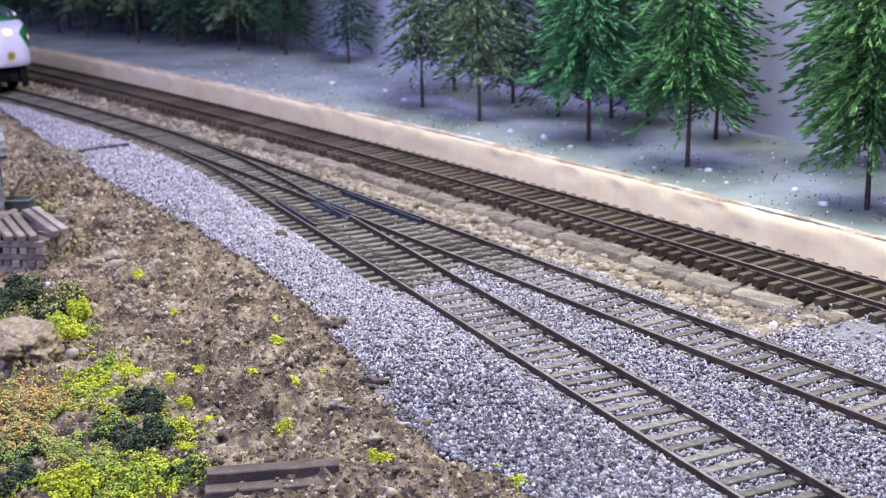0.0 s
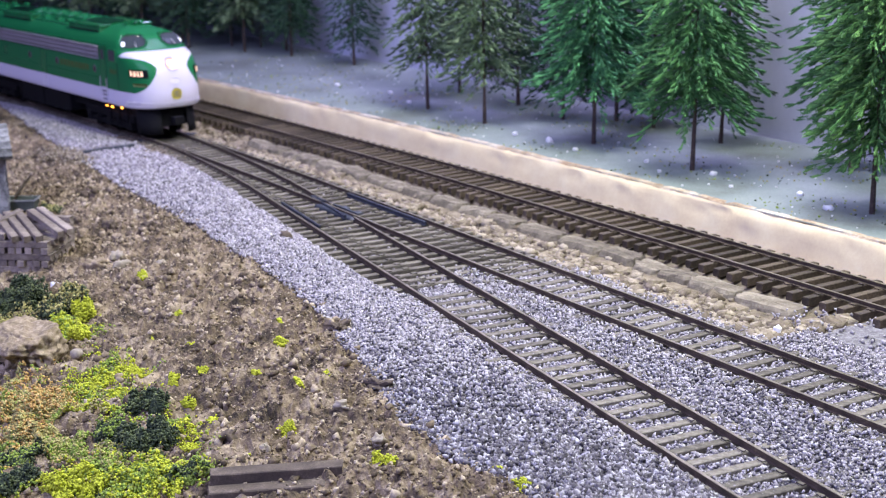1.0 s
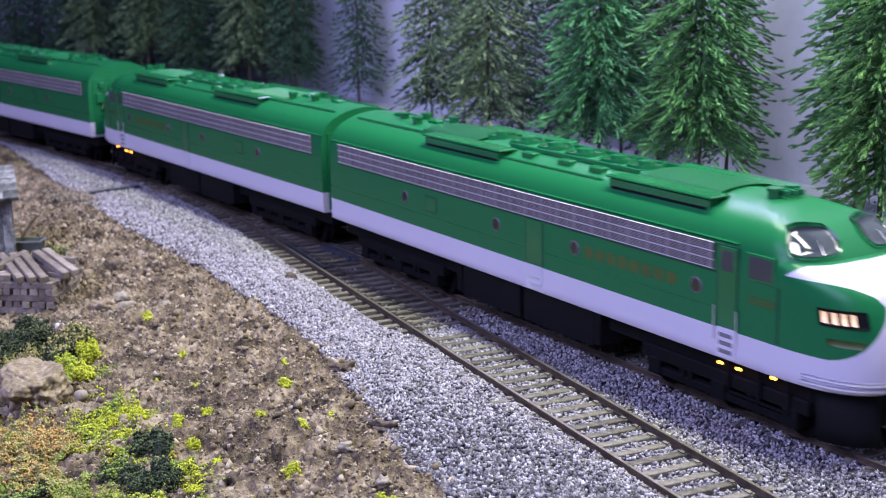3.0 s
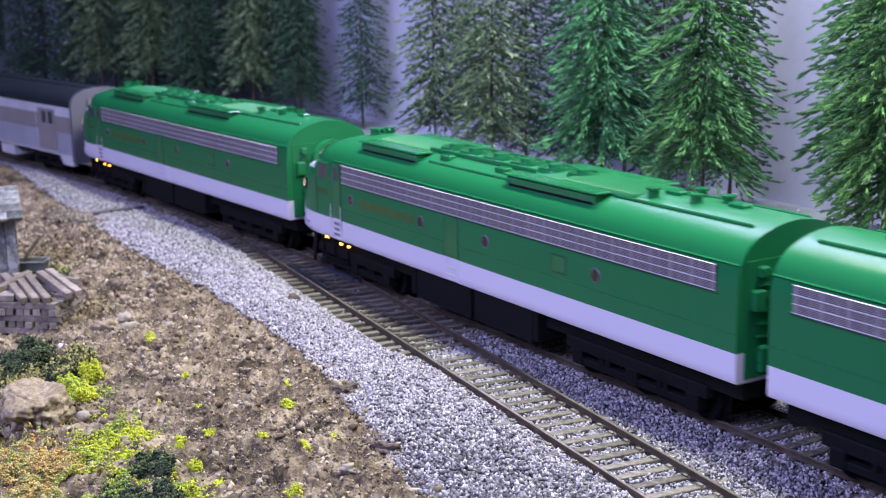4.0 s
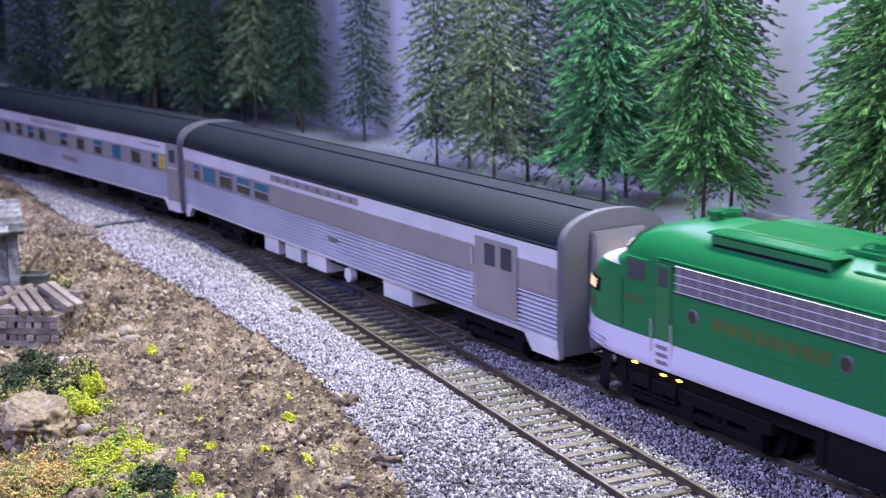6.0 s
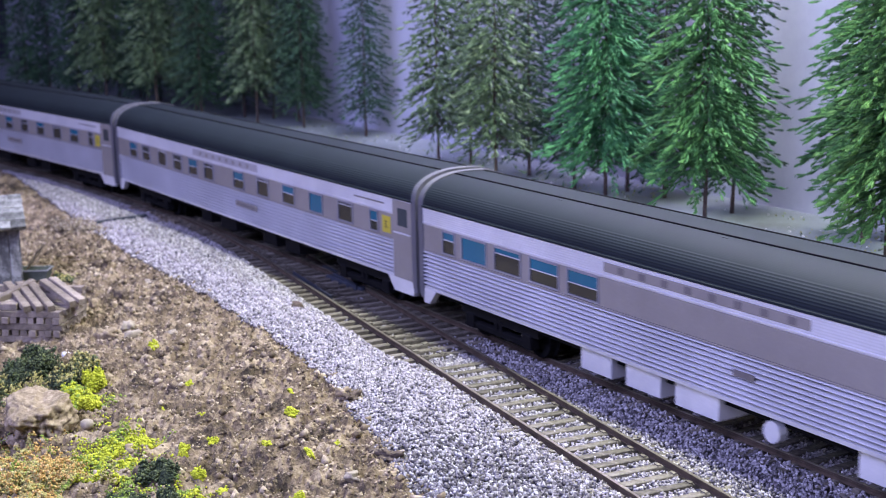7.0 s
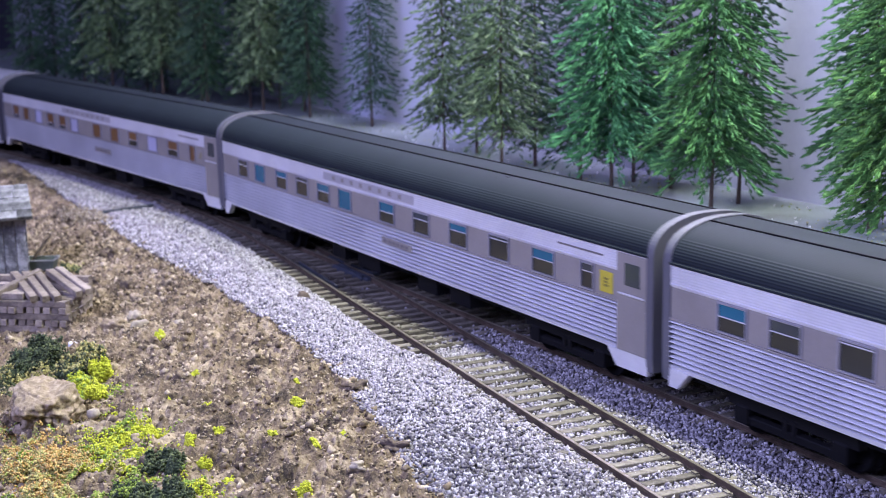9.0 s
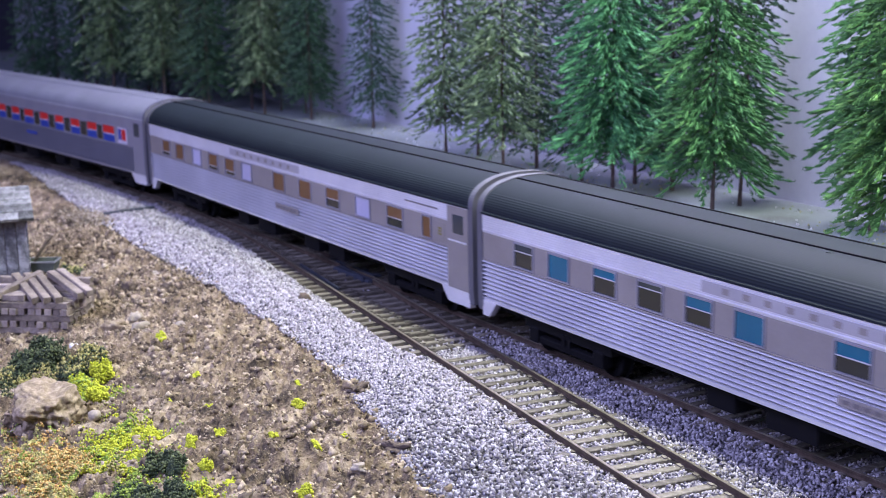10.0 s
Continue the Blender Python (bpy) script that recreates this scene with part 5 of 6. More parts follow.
        plate("belt_rail", ob, GREEN, -77, 117, 26.2, 26.5, 17.98, 0.16, 0.05, side=sd)
        for x in (-71, -24, 13, 65):
            hole = disc("porthole", ob, VENTDARK, x, 30.2, 2.1, 17.98, 0.25, sd)
            disc("pane", hole, BROWNGLASS, x, 30.2, 1.6, 18.22, 0.06, sd)
        # lettering as plain bars
        x = -64.0
        for j in range(8):
            plate("lettering_bar", ob, GOLD, x, x + 3.4, 28.6, 31.6, 17.99, 0.1, 0.04, side=sd)
            x += 4.6
        for j in range(4):
            plate("number_bar", ob, GOLD, -96 + j * 2.0, -94.7 + j * 2.0, 29.6, 31.6, 18.0, 0.1, 0.04, side=sd)
        # nose number boards
        a0, a1 = (27, 60) if sd > 0 else (120, 153)
        board = hull_patch("number_board", ob, BLACK, 29.2, 32.8, a0, a1, 0.35, 0.3, label="dark number board with lit characters")
        for j in range(4):
            b0 = a0 + 2 + (a1 - a0 - 8) * j / 4 if sd > 0 else a0 + 6 + (a1 - a0 - 8) * j / 4
            hull_patch("lit_bar", board, NUMBER, 29.8, 32.2, b0, b0 + 3.6, 0.5, 0.1, 2, 2)
        hull_patch("nose_grille", ob, GOLD, 25.0, 26.6, a0 + 4, a1 - 4, 0.12, 0.1, 2, 4)
        # windscreen
        a0, a1 = (26, 86) if sd > 0 else (94, 154)
        frame_ = hull_patch("windscreen_frame", ob, GREEN, 41.2, 47.8, a0, a1, 0.25, 0.3, 5, 12, 0.28)
        a0, a1 = (30, 84) if sd > 0 else (96, 150)
        hull_patch("pane", frame_, DGLASS, 41.8, 47.2, a0, a1, 0.45, 0.1, 5, 12, 0.28)
        # glowing patch laid over the pane in place of light on its outer corner
        a0, a1 = (33, 43) if sd > 0 else (137, 147)
        hull_patch("pane_glow_patch", frame_, PANE_GLOW, 42.4, 44.6, a0, a1, 0.55, 0.1, 4, 5, 0.4, "white glow painted on the bright corner of the windscreen")
        hull_patch("wiper", frame_, VENTLINE, 42.0, 44.6, 66 if sd > 0 else 112, 67.2 if sd > 0 else 113.2, 0.75, 0.15, 2, 1)
    # headlight and emblem
    housing = hull_patch("headlight", ob, WHITE, 31.8, 37.6, 86.6, 93.4, 0.5, 0.8, 6, 8, 0.5)
    lens = hull_patch("lens", housing, LAMP, 32.4, 37.0, 87.1, 92.9, 0.75, 0.2, 6, 8, 0.5, "bright warm headlight lens")
    hull_patch("bulb", lens, BULB, 34.2, 36.0, 88.2, 91.8, 1.0, 0.2, 4, 5, 0.5, "white-hot headlight bulb")
    hull_patch("nose_door_ring", ob, WHITE, 26.0, 28.6, 87.6, 92.4, 0.35, 0.3, 5, 6, 0.5)
    emblem = hull_patch("emblem", ob, YELLOW, 18.6, 23.8, 87.6, 92.4, 0.3, 0.25, 6, 6, 0.5, "round yellow emblem with dark marks")
    for zz in (20.0, 21.0, 22.0):
        hull_patch("mark", emblem, INK, zz, zz + 0.5, 88.8, 91.2, 0.6, 0.1, 1, 2)
    # roof: cowls, fan hatch, fans, pipes, exhausts
    v, f = [], []
    for sd in (-1, 1):
        for x0, x1 in ((-70, -33), (18, 59)):
            v, f = [], []
            box(x0, x1, sd * 11 - 2.6, sd * 11 + 2.6, 46.0, 50.2, v, f, 0.8)
            cowl = mk("roof_cowl", v, f, GREEN, ob)
            v, f = box(x0 + 1, x1 - 1, sd * 13.62 - 0.1, sd * 13.62 + 0.1, 46.7, 47.7)
            mk("cowl_slot", v, f, BLACK, cowl)
            v, f = box(x0 - 1, x1 + 1, sd * 11 - 3.1, sd * 11 + 3.1, 49.9, 50.5, cut=0.3)
            mk("cowl_lid", v, f, GREEN, cowl)
    for x0, x1 in ((-68, -38), (37, 68)):
        v, f = [], []
        k = 9
        for x in (x0, x1):
            v += [(x, -9 + 18 * j / (k - 1), 50.1 + 1.3 * (1 - ((j - 4) / 4.6) ** 2)) for j in range(k)] + [(x, 9, 49.0), (x, -9, 49.0)]
        f = [(j, j + 1, k + 3 + j, k + 2 + j) for j in range(k + 1)] + [(k + 1, 0, k + 2, 2 * k + 3), tuple(range(k + 2)), tuple(range(k + 2, 2 * k + 4))]
        mk("roof_hatch", v, f, ROOFGREEN, ob, smooth=True)
    for x, r in ((-31, 5.2), (-19.5, 5.2), (-5, 5.8), (9, 5.4), (23, 5.2), (36, 4.6)):
        v, f = drum(x, 0, 49.6, 51.0, r * 1.1, 28, r2=r * 1.02)
        fan = mk("roof_fan", v, f, GREEN, ob)
        v, f = [], []
        k = 28
        for q, z in ((0.98, 50.9), (0.96, 51.7), (0.86, 51.7), (0.82, 51.05)):
            v += [(x + r * q * math.cos(6.2832 * i / k), r * q * math.sin(6.2832 * i / k), z) for i in range(k)]
        f = [(m * k + i, m * k + (i + 1) % k, (m + 1) * k + (i + 1) % k, (m + 1) * k + i) for m in range(3) for i in range(k)]
        mk("fan_ring", v, f, GREEN, fan)
        v, f = drum(x, 0, 50.9, 52.4, r * 0.46, 20, r2=r * 0.40)
        mk("fan_hub", v, f, GREEN, fan)
        v, f = [], []
        for j in range(12):
            a, b = 6.2832 * j / 12, 6.2832 * (j + 0.5) / 12
            i0 = len(v)
            v += [(x + r * q * math.cos(w), r * q * math.sin(w), 51.06) for q, w in ((0.5, a), (0.80, a), (0.80, b), (0.5, b))]
            f.append((i0, i0 + 1, i0 + 2, i0 + 3))
        mk("fan_blades", v, f, RECESS_GREEN, fan)
    for y in (-6.4, 6.4):
        v, f = box(-36, 22, y - 0.35, y + 0.35, 50.2, 51.4, cut=0.2)
        mk("roof_pipe", v, f, GREEN, ob)
    for x0, x1, y in ((-28, 18, 12.0), (-28, 18, -12.0), (62, 112, 9.0), (62, 112, -9.0)):
        v, f = box(x0, x1, y - 0.3, y + 0.3, 46.6 if abs(y) > 10 else 48.6, 48.6 if abs(y) > 10 else 50.0, cut=0.2)
        mk("roof_rail", v, f, GREEN, ob)
    for x, y in ((-22, 8.6), (-8, 8.4), (9, 8.6), (-22, -8.6), (9, -8.6), (75, 0), (98, 0)):
        v, f = box(x - 2.6, x + 2.6, y - 1.4, y + 1.4, 47.6, 50.6 if abs(y) > 2 else 52.0, cut=0.4)
        mk("roof_box", v, f, GREEN, ob)
    for x, y in ((-80, 3), (-80, -3), (80, 4), (86, -3), (92, 2), (72, -5)):
        v, f = drum(x, y, 49.4, 52.2, 1.5, 12)
        drum(x, y, 52.2, 52.8, 1.9, 12, v, f)
        mk("exhaust", v, f, GREEN, ob)
    v, f = [], []
    for j in range(3):
        box(-84 + j * 0.3, -78, -2.6 + 2 * j, -1.8 + 2 * j, 51.0, 52.4, v, f, 0.2)
    mk("horn", v, f, GREEN, ob)
    # underframe, tank, pilot, coupler
    v, f = box(-104, 115, -13.5, 13.5, 9.5, 15.0)
    mk("underframe", v, f, BLACK, ob)
    for x0, x1 in ((-30, 2), (4, 34)):
        v, f = box(x0, x1, -16.2, 16.2, 4.6, 14.6, cut=0.8)
        mk("tank", v, f, BLACK, ob)
    for x in (-33, 34.6):
        v, f = box(x, x + 2.5, -16.4, 16.4, 5.5, 14.6, cut=0.3)
        mk("tank_bracket", v, f, TRUCKGREY, ob)
    truck(ob, -76, 3, 46)
    truck(ob, 76, 3, 46)
    n = 8
    for sd in (-1, 1):
        v, f = [], []
        for z, o in ((2.4, 3.0), (6.0, 2.4), (14.8, 1.0)):
            for j in range(n + 1):
                a = 28 + 48 * j / n
                x, y, _ = hull_point(15.2, a)
                v.append((x + 3.0 - o + 1.4, sd * y * 0.86, z))
        f = [(i * (n + 1) + j, i * (n + 1) + j + 1, (i + 1) * (n + 1) + j + 1, (i + 1) * (n + 1) + j) for i in range(2) for j in range(n)]
        pilot = mk("pilot", v, f, BLACK, ob, smooth=True)
        pilot.modifiers.new("thick", "SOLIDIFY").thickness = 0.0006
    v, f = box(-114.5, -108, -6, 6, 5.5, 14.6)
    mk("coupler_pocket", v, f, BLACK, ob)
    for end in (-1, 1):
        x = -119.0 if end < 0 else 120.6
        v, f = box(x - 3.2, x + 3.2, -1.2, 1.2, 7.6, 10.0, cut=0.3)
        box(x + end * 2 - 1.5, x + end * 2 + 1.5, -2.3, 2.3, 7.2, 10.6, v, f, 0.4)
        mk("coupler", v, f, BLACK, ob)
    for sd in (-1, 1):
        v, f = [], []
        for x in (-95, -84, -78):
            box(x, x + 0.9, sd * 15.9 - 0.3, sd * 15.9 + 0.3, 12.4 if x > -90 else 13.2, 12.9 if x > -90 else 13.7, v, f)
        mk("step_light", v, f, STEPLIGHT, ob, label="small amber step lights")
        v, f = [], []
        for x in (-99, -90, -80):
            box(x, x + 0.5, sd * 15.2 - 0.3, sd * 15.2 + 0.3, 6.0, 14.0, v, f)
        box(-99, -79.5, sd * 15.2 - 0.3, sd * 15.2 + 0.3, 6.0, 6.5, v, f)
        mk("brake_rigging", v, f, TRUCKGREY, ob)
    return ob


# ---- passenger cars ----
def car_profile():
    """The near half of the cross-section from skirt to ridge: (y, z, material)."""
    pts = [(16.6, 10.9, 0), (17.3, 11.0, 0), (17.5, 12.0, 0)]
    z = 12.2
    for i in range(9):
        pts += [(16.0, z, 0), (16.0, z + 0.52, 0), (17.66, z + 0.60, 0), (17.82, z + 0.74, 0), (17.68, z + 0.92, 0), (17.0, z + 1.06, 0), (16.0, z + 1.16, 0)]
        z += 1.25
    pts += [(17.7, 23.5, 0), (17.7, 23.9, 1), (17.45, 24.0, 1), (17.45, 31.7, 1), (17.45, 32.0, 0), (17.75, 32.1, 0), (17.75, 32.5, 0)]
    z = 32.7
    for i in range(6):
        pts += [(17.6, z, 0), (17.66, z + 0.3, 0), (17.6, z + 0.6, 0)]
        z += 0.68
    pts += [(17.8, 37.0, 0), (17.85, 37.6, 2), (17.4, 38.0, 2)]
    n = 40
    for i in range(1, n + 1):
        a = radians(90.0 * i / n)
        r = 0.06 if i % 2 and i < 17 else 0.0
        y, zz = (17.4 + r) * math.cos(a) ** 0.86, 38.0 + (8.6 + r) * math.sin(a) ** 0.95
        pts.append((y, zz, 2))
        if i == 33:
            pts += [(y - 0.05, zz + 0.35, 3), (y - 0.55, zz + 0.35, 3), (y - 0.6, zz + 0.12, 2)]
    return pts


PROFILE = car_profile()


def extrude(name, parent, mats, pts, xs, smooth=False):
    ring = [(y, z) for y, z, m in pts] + [(-y, z) for y, z, m in reversed(pts[:-1])]
    idx = [m for y, z, m in pts[1:]] + [m for y, z, m in reversed(pts[1:-1])] + [pts[1][2]]
    k = len(ring)
    v = [(x, y, z) for x in xs for y, z in ring]
    f, ind = [], []
    for i in range(len(xs) - 1):
        for j in range(k):
            f.append((i * k + j, i * k + (j + 1) % k, (i + 1) * k + (j + 1) % k, (i + 1) * k + j))
            ind.append(idx[min(j, len(idx) - 1)])
    f += [tuple(range(k)), tuple(range((len(xs) - 1) * k, len(xs) * k))]
    ind += [0, 0]
    return mk(name, v, f, mats, parent, index=ind)


def car_window(parent, x0, x1, z0, z1, sd, blind=None, fall=1.0, frame_mat=None):
    """A framed window: four bars round a recessed pane, with a drawn blind behind its top."""
    v, f = [], []
    for a0, a1, b0, b1 in ((x0 - 0.45, x1 + 0.45, z0 - 0.45, z0), (x0 - 0.45, x1 + 0.45, z1, z1 + 0.45), (x0 - 0.45, x0, z0, z1), (x1, x1 + 0.45, z0, z1)):
        box(a0, a1, b0, b1, 0, 0.45, v, f)
    win = mk("window", [(a, sd * (17.42 + c), b) for a, b, c in v], f, frame_mat or DULL, parent)
    plate("pane", win, BROWNGLASS, x0, x1, z0, z1, 17.46, 0.05, 0.02, sd)
    if blind:
        zb = z1 - (z1 - z0) * fall
        plate("blind", win, blind, x0 + 0.15, x1 - 0.15, zb, z1 - 0.1, 17.52, 0.05, 0.02, sd)
        if fall < 0.95:
            plate("sash_bar", win, SILVER, x0, x1, zb - 0.22, zb + 0.05, 17.58, 0.12, 0.04, sd)
    return win


def bars(parent, x0, count, wide, gap, z0, z1, y, sd, mat=None):
    for j in range(count):
        plate("lettering_bar", parent, mat or INK, x0 + j * (wide + gap), x0 + j * (wide + gap) + wide, z0, z1, y, 0.1, 0.04, sd)


SHADES = [(1, 0.45), (0, 0.4), (0, 0.06), (0, 0.35), (1, 0.45), (0, 0.2), (1, 0.45), (0, 0.12), (1, 0.4), (1, 1.0), (0, 0.12), (1, 0.5)]
SHADES_SECOND = [(0, 0.3), (1, 1.0), (1, 0.32), (0, 0.2), (1, 0.4), (1, 1.0), (1, 0.45), (0, 0.3), (1, 0.3), (0, 0.12), (1, 0.4), (0, 0.3)]


def passenger_car(kind, rng, shades=SHADES):
    """x runs from the front joint (0) to the rear one (285); the thing's own middle is at 142.5."""
    ob = new("passenger_car")
    mats = [SILVER if kind != "striped" else DULL, TAN if kind != "striped" else DULL, ROOF if kind != "striped" else ROOFGREY, BLACK if kind != "striped" else ROOFGREY]
    C = 142.5
    pts = PROFILE
    body = extrude("body", ob, mats, pts, [-C + 4.0, -C + 60, 0, C - 60, C - 4.0])
    for end in (-1, 1):
        x = end * (C - 3.2)
        grown = [(y * 1.012, z + (0.3 if z > 30 else 0), 0) for y, z, m in ([(17.3, 8.0, 0), (17.6, 12, 0), (17.6, 24, 0), (17.6, 37.5, 0)] + [(17.4 * math.cos(radians(a)) ** 0.86, 38.0 + 8.7 * math.sin(radians(a)) ** 0.95, 0) for a in range(8, 91, 6)])]
        extrude("end_arch", ob, [ARCH], grown, [x - 1.3, x + 1.3])
        v, f = [], []
        for j in range(5):
            xx = x + end * (1.2 + j * 0.42)
            w = 8.8 if j % 2 else 8.2
            box(min(xx, xx + end * 0.42), max(xx, xx + end * 0.42), -w, w, 9.5, 41.5 if j % 2 else 41.0, v, f)
        mk("diaphragm", v, f, DIAPH, ob)
        v, f = box(x + end * 3 - 3, x + end * 3 + 3, -1.2, 1.2, 7.0, 9.4, cut=0.3)
        mk("coupler", v, f, BLACK, ob)
    for sd in (1, -1):
        for end in (-1, 1):
            x0, x1 = sorted((end * (C - 4.2), end * (C - 11.5 if end > 0 else C - 20.5)))
            v, f = [], []
            lo = 6.6
            sl = 4.0
            prof = [(x0, lo), (x1 - (sl if end < 0 else 0), lo), (x1, 11.2), (x0, 11.2)] if end < 0 else [(x0 + sl, lo), (x1, lo), (x1, 11.2), (x0, 11.2)]
            v = [(a, sd * 15.6, b) for a, b in prof] + [(a, sd * 17.6, b) for a, b in prof]
            f = [(0, 1, 2, 3), (4, 5, 6, 7)] + [(i, (i + 1) % 4, 4 + (i + 1) % 4, 4 + i) for i in range(4)]
            mk("vestibule_skirt", v, f, SILVER, ob)
        if kind in ("sleeper", "brown"):
            door = plate("vestibule_door", ob, TAN, -C + 4.6, -C + 16.2, 11.3, 36.8, 17.5, 0.36, 0.1, sd)
            plate("door_pane", door, DGLASS, -C + 7.0, -C + 13.0, 28.6, 34.4, 17.86, 0.06, 0.03, sd)
            plate("door_sill", door, SILVER, -C + 5.2, -C + 15.4, 26.0, 26.5, 17.86, 0.3, 0.1, sd)
            spans = [(254.6, 263.6), (237.8, 246.9), (217.4, 226.6), (199, 208.3), (181.2, 190.4), (164.2, 173.4), (133.6, 143.2), (111.0, 120.6), (88.6, 98.3), (66.2, 76), (44, 54), (26.4, 31.4)]
            for i, (a, b) in enumerate(spans):
                if kind == "brown":
                    blind, fall = (BLIND_PALE, 1.0) if i in (2, 5, 9) else (BLIND_BROWN, rng.choice((0.55, 0.75, 1.0)))
                else:
                    blue, fall = shades[i]
                    blind = BLIND_BLUE if blue else DGLASS
                car_window(ob, a - C, b - C, 24.7, 31.1, sd, blind, fall)
            sign = plate("yellow_sign", ob, YELLOW if kind == "sleeper" else TAN, 18.2 - C, 23.6 - C, 25.0, 30.6, 17.46, 0.2, 0.08, sd)
            for j in range(3):
                plate("mark", sign, OCHRE, 19.8 - C + 0.3 * (j % 2), 21.8 - C, 26.6 + j * 0.9, 27.2 + j * 0.9, 17.66, 0.06, 0.03, sd)
            board = plate("letter_panel", ob, PANEL, 120 - C, 185 - C, 33.2, 36.0, 17.64, 0.12, 0.05, sd)
            bars(board, 128 - C, 8, 2.2, 4.6, 33.9, 35.4, 17.76, sd, TAN)
            bars(ob, 22 - C, 1, 20, 0, 34.4, 34.9, 17.66, sd)
            v = plate("name_panel", ob, TAN, 122 - C, 142 - C, 17.4, 19.6, 17.62, 0.3, 0.1, sd)
            bars(v, 124 - C, 6, 2.0, 0.9, 18.0, 19.0, 17.92, sd)
        elif kind == "baggage":
            plate("baggage_band", ob, TAN, 49 - C, 190.2 - C, 24.0, 31.8, 17.47, 0.15, 0.1, sd)
            for i, (a, b) in enumerate(((262, 268.6), (244.6, 257.6), (227, 239.8), (209, 222), (191.5, 204.4))):
                car_window(ob, a - C, b - C, 24.7, 31.1, sd, BLIND_BLUE, (0.35, 1.0, 0.22, 0.45, 0.5)[i])
            plate("letter_panel", ob, TAN, 118 - C, 189 - C, 33.4, 35.9, 17.64, 0.15, 0.06, sd)
            bars(ob, 122 - C, 8, 2.4, 6.0, 33.8, 35.5, 17.80, sd)
            door = plate("baggage_door", ob, TAN, 23.5 - C, 45 - C, 13.5, 35.0, 17.62, 0.4, 0.2, sd)
            for a, b in ((25.8, 31.4), (34.2, 39.8)):
                plate("door_pane", door, DGLASS, a - C, b - C, 27.2, 33.6, 18.02, 0.06, 0.03, sd)
            plate("end_panel", ob, TAN, 8 - C, 22 - C, 24.0, 31.8, 17.47, 0.12, 0.06, sd)
            for j in range(3):
                plate("grab_rail", ob, VENTLINE, 46.4 - C, 46.8 - C, 12 + j * 7, 17 + j * 7, 17.9, 0.35, 0.1, sd)
            bars(ob, 134 - C, 1, 7, 0, 18.0, 19.6, 17.85, sd)
        else:
            door = plate("vestibule_door", ob, DULL, -C + 4.6, -C + 16.2, 11.3, 36.8, 17.5, 0.36, 0.1, sd)
            plate("door_pane", door, DGLASS, -C + 14.6 - 6, -C + 14.6, 29.2, 35.6, 17.86, 0.06, 0.03, sd)
            x = 38.0
            for j in range(11):
                wide = 12.5 if j in (0, 5) else 10.8
                red = plate("stripe_panel", ob, RED, x - C, x + wide - C, 28.2, 31.8, 17.5, 0.2, 0.06, sd)
                plate("stripe_lower", red, BLUE, x - C, x + wide - C, 24.2, 27.7, 17.5, 0.2, 0.06, sd)
                plate("stripe_gap", red, WHITE, x - C, x + wide - C, 27.72, 28.18, 17.5, 0.2, 0.06, sd)
                car_window(ob, x + wide + 0.9 - C, x + 21.0 - 0.9 - C, 24.4, 31.6, sd, None)
                x += 21.3
            plate("door_emblem", ob, WHITE, 23.5 - C, 33.4 - C, 24.4, 32.4, 17.5, 0.2, 0.06, sd)
            plate("emblem_stripe", ob, RED, 24.3 - C, 29.0 - C, 26.0, 31.4, 17.72, 0.05, 0.02, sd)
            plate("emblem_stripe", ob, BLUE, 29.6 - C, 32.6 - C, 26.0, 31.4, 17.72, 0.05, 0.02, sd)
            bars(ob, 140 - C, 5, 2.4, 0.8, 18.6, 20.4, 17.8, sd, BLUE)
    # underbody
    v, f = box(-C + 8, C - 8, -14, 14, 8.5, 11.5)
    mk("underframe", v, f, BLACK, ob)
    if kind == "baggage":
        for a, b in ((86, 105), (147.5, 163), (168.5, 182), (188, 201)):
            v, f = box(a - C, b - C, -15.8, 15.8, 4.6, 11.2, cut=0.4)
            mk("equipment_box", v, f, SILVER, ob)
        v, f = drum(0, 0, -1, 1, 2.6, 14)
        v = [(x + 130 - C, 15 + z * 1.2, y + 7.2) for x, y, z in v]
        mk("air_tank", v, f, SILVER, ob)
    else:
        for a, b in ((92, 104), (112, 124), (150, 166), (176, 186)):
            v, f = box(a - C, b - C, -14.6, 14.6, 4.8, 11.2, cut=0.5)
            mk("equipment_box", v, f, TRUCKGREY, ob)
    truck(ob, -C + 42, 2, 30, TRUCKGREY)
    truck(ob, C - 42, 2, 30, TRUCKGREY)
    if kind != "striped":
        for x in (-60, 14, 80):
            v, f = drum(x, 6, 44.4, 46.2, 1.2, 12)
            mk("roof_vent", v, f, ROOF, ob)
    return ob


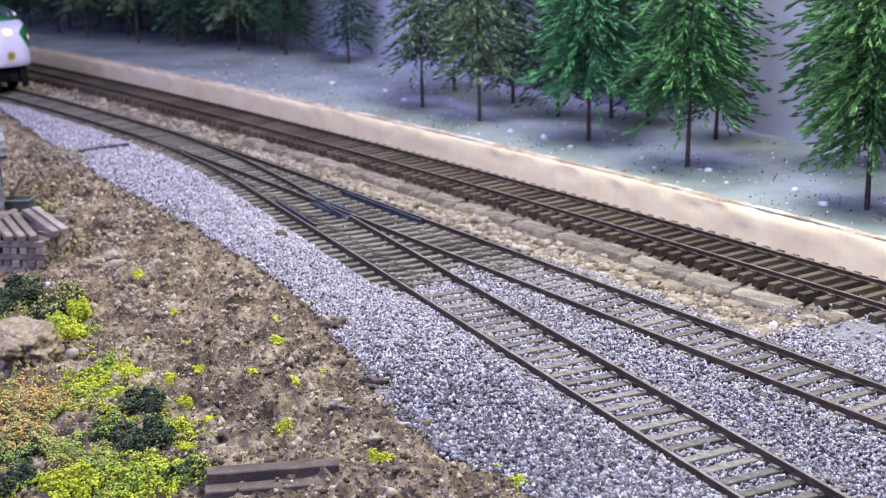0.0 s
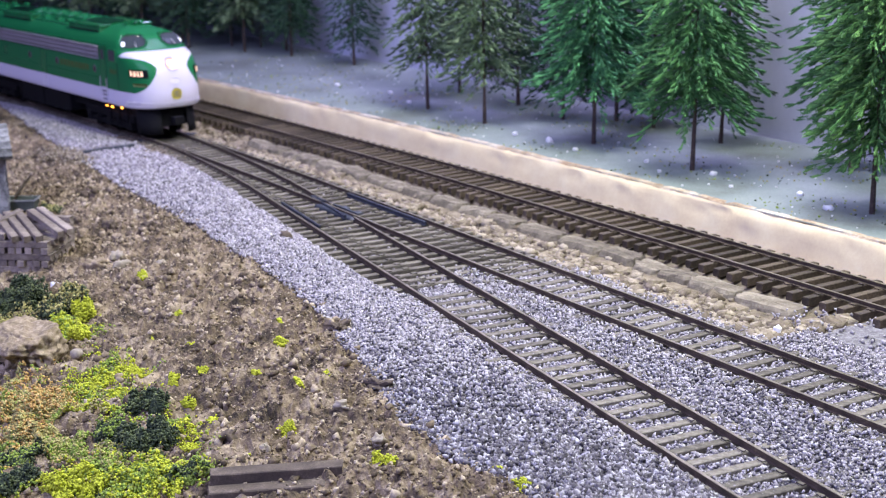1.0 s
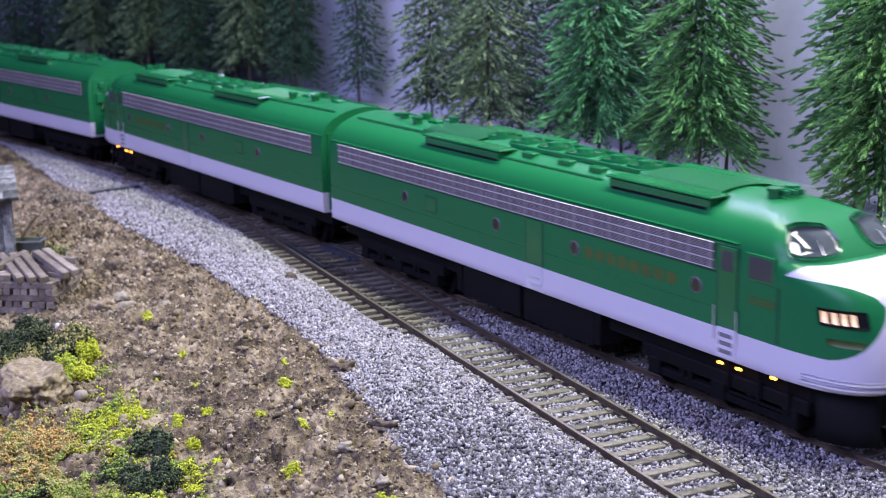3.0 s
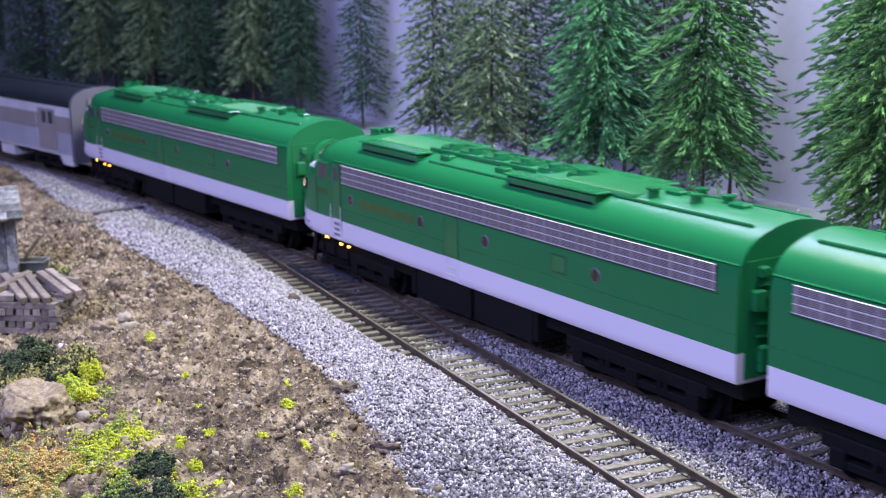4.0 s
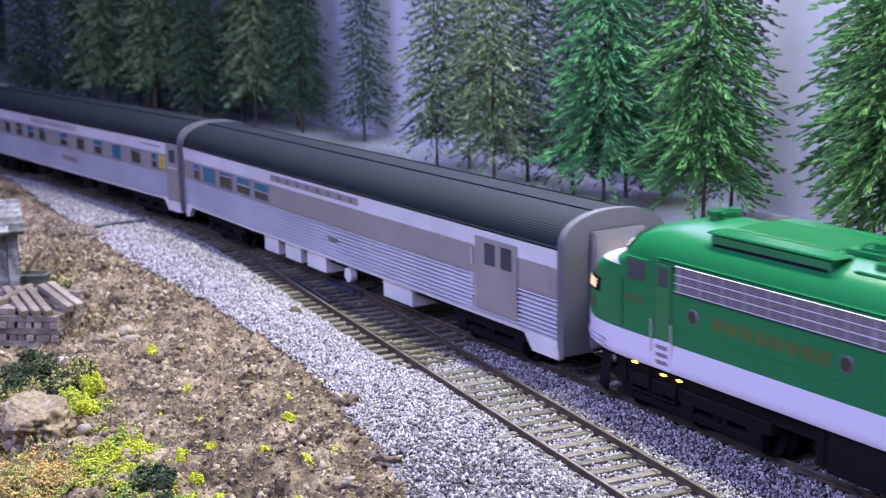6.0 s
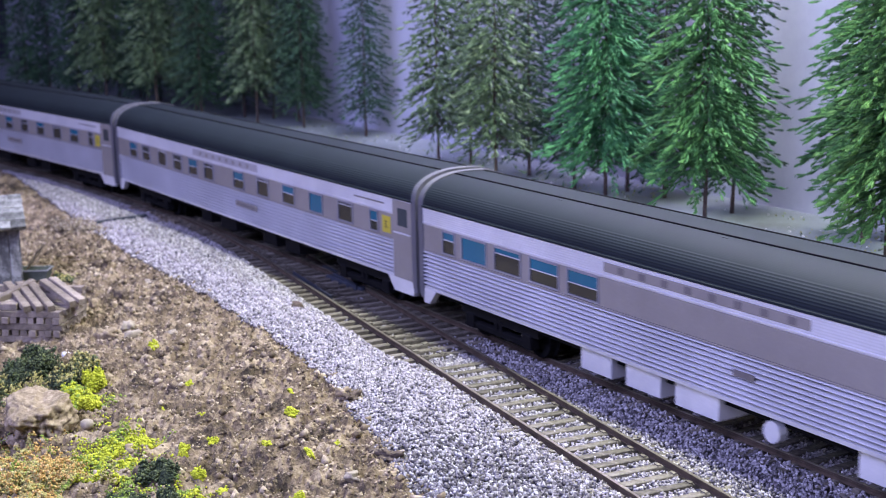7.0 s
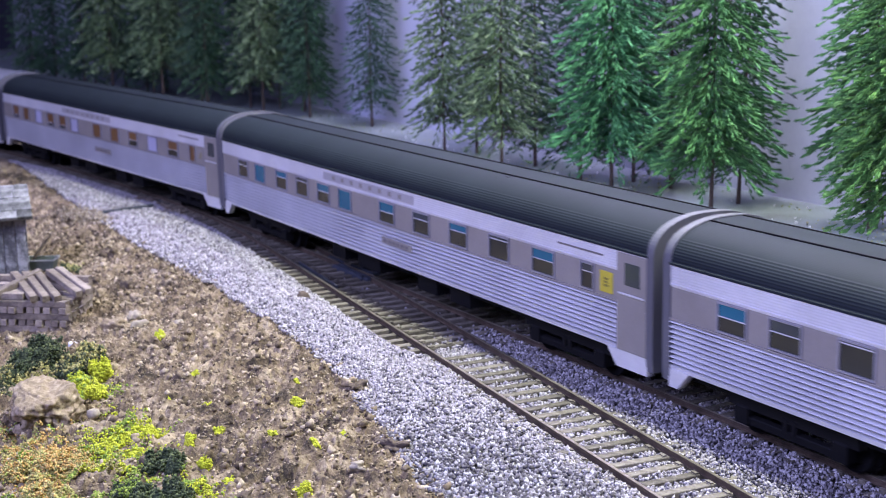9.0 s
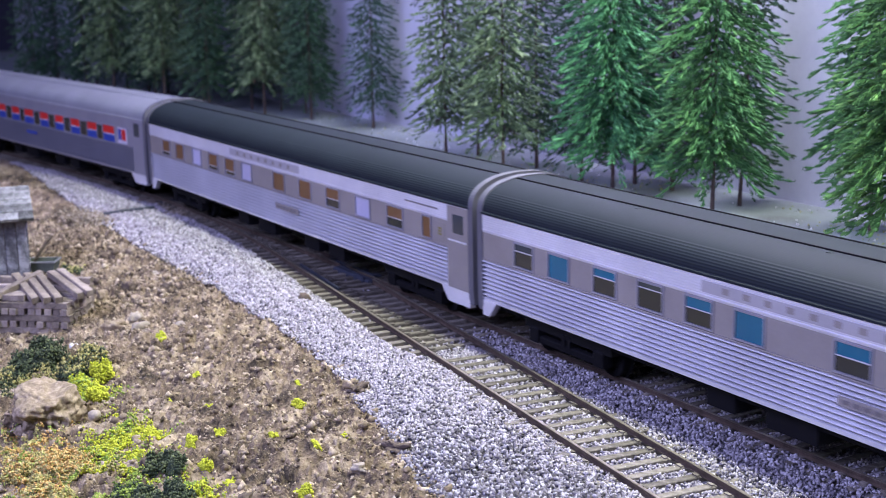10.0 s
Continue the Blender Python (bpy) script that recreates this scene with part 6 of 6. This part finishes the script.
def gap_s(t):
    """s of the joint behind the leading engine at t seconds."""
    pts = [(-1, 1060), (0, 856), (1, 652), (2, 443), (2.5, 336), (4.5, -85), (5.5, -293), (7.5, -701), (9, -1000), (10, -1200), (11, -1400)]
    for i in range(1, len(pts) - 2):
        if t <= pts[i + 1][0]:
            break
    (ta, a), (tb, b), (tc, c), (td, d) = pts[i - 1:i + 3]
    m0, m1 = (c - a) / (tc - ta), (d - b) / (td - tb)
    h, x = tc - tb, (t - tb) / (tc - tb)
    return (2 * x ** 3 - 3 * x * x + 1) * b + (x ** 3 - 2 * x * x + x) * h * m0 + (3 * x * x - 2 * x ** 3) * c + (x ** 3 - x * x) * h * m1


TRAIN = []


def make_train():
    rng = random.Random(11)
    lead = engine()
    tagged(lead, "green and white streamlined diesel locomotive, leading with its headlight lit", "locomotive", "locomotives of the train")
    second, third = copy_thing(lead, Matrix.Identity(4)), copy_thing(lead, Matrix.Identity(4))
    for ob in (second, third):
        tagged(ob, "green and white streamlined diesel locomotive running nose to the rear", "locomotive")
    # own middle behind the first joint, half the truck distance, turned round
    TRAIN.extend([(lead, -122.0, 76, 0), (second, 122.0, 76, 180), (third, 365.0, 76, 180)])
    labels = {"baggage": "silver fluted baggage car with warm-grey band and black roof", "sleeper": "silver fluted sleeping car with blue blinds and a black roof",
              "brown": "silver fluted sleeping car with brown blinds and a black roof", "striped": "silver passenger car with red and blue stripes and a silver roof"}
    for i, kind in enumerate(("baggage", "sleeper", "sleeper", "brown", "striped")):
        car = tagged(passenger_car(kind, rng, SHADES_SECOND if i == 2 else SHADES), labels[kind], "passenger car", "passenger cars of the train")
        TRAIN.append((car, 486 + 285 * i + 142.5, 100, 0))


make_train()


def motions():
    for ob, offset, half, turned in TRAIN:
        rows = []
        for k in range(41):
            t = k * 0.25
            c = gap_s(t) + offset
            a, b = W(c - half, main_n(c - half), 0), W(c + half, main_n(c + half), 0)
            m = math.degrees(math.atan2(b[1] - a[1], b[0] - a[0])) + turned
            rows.append((t, pose((a[0] + b[0]) / 2, (a[1] + b[1]) / 2, 0, 0, 0, m)))
        walk(ob, rows)


motions()
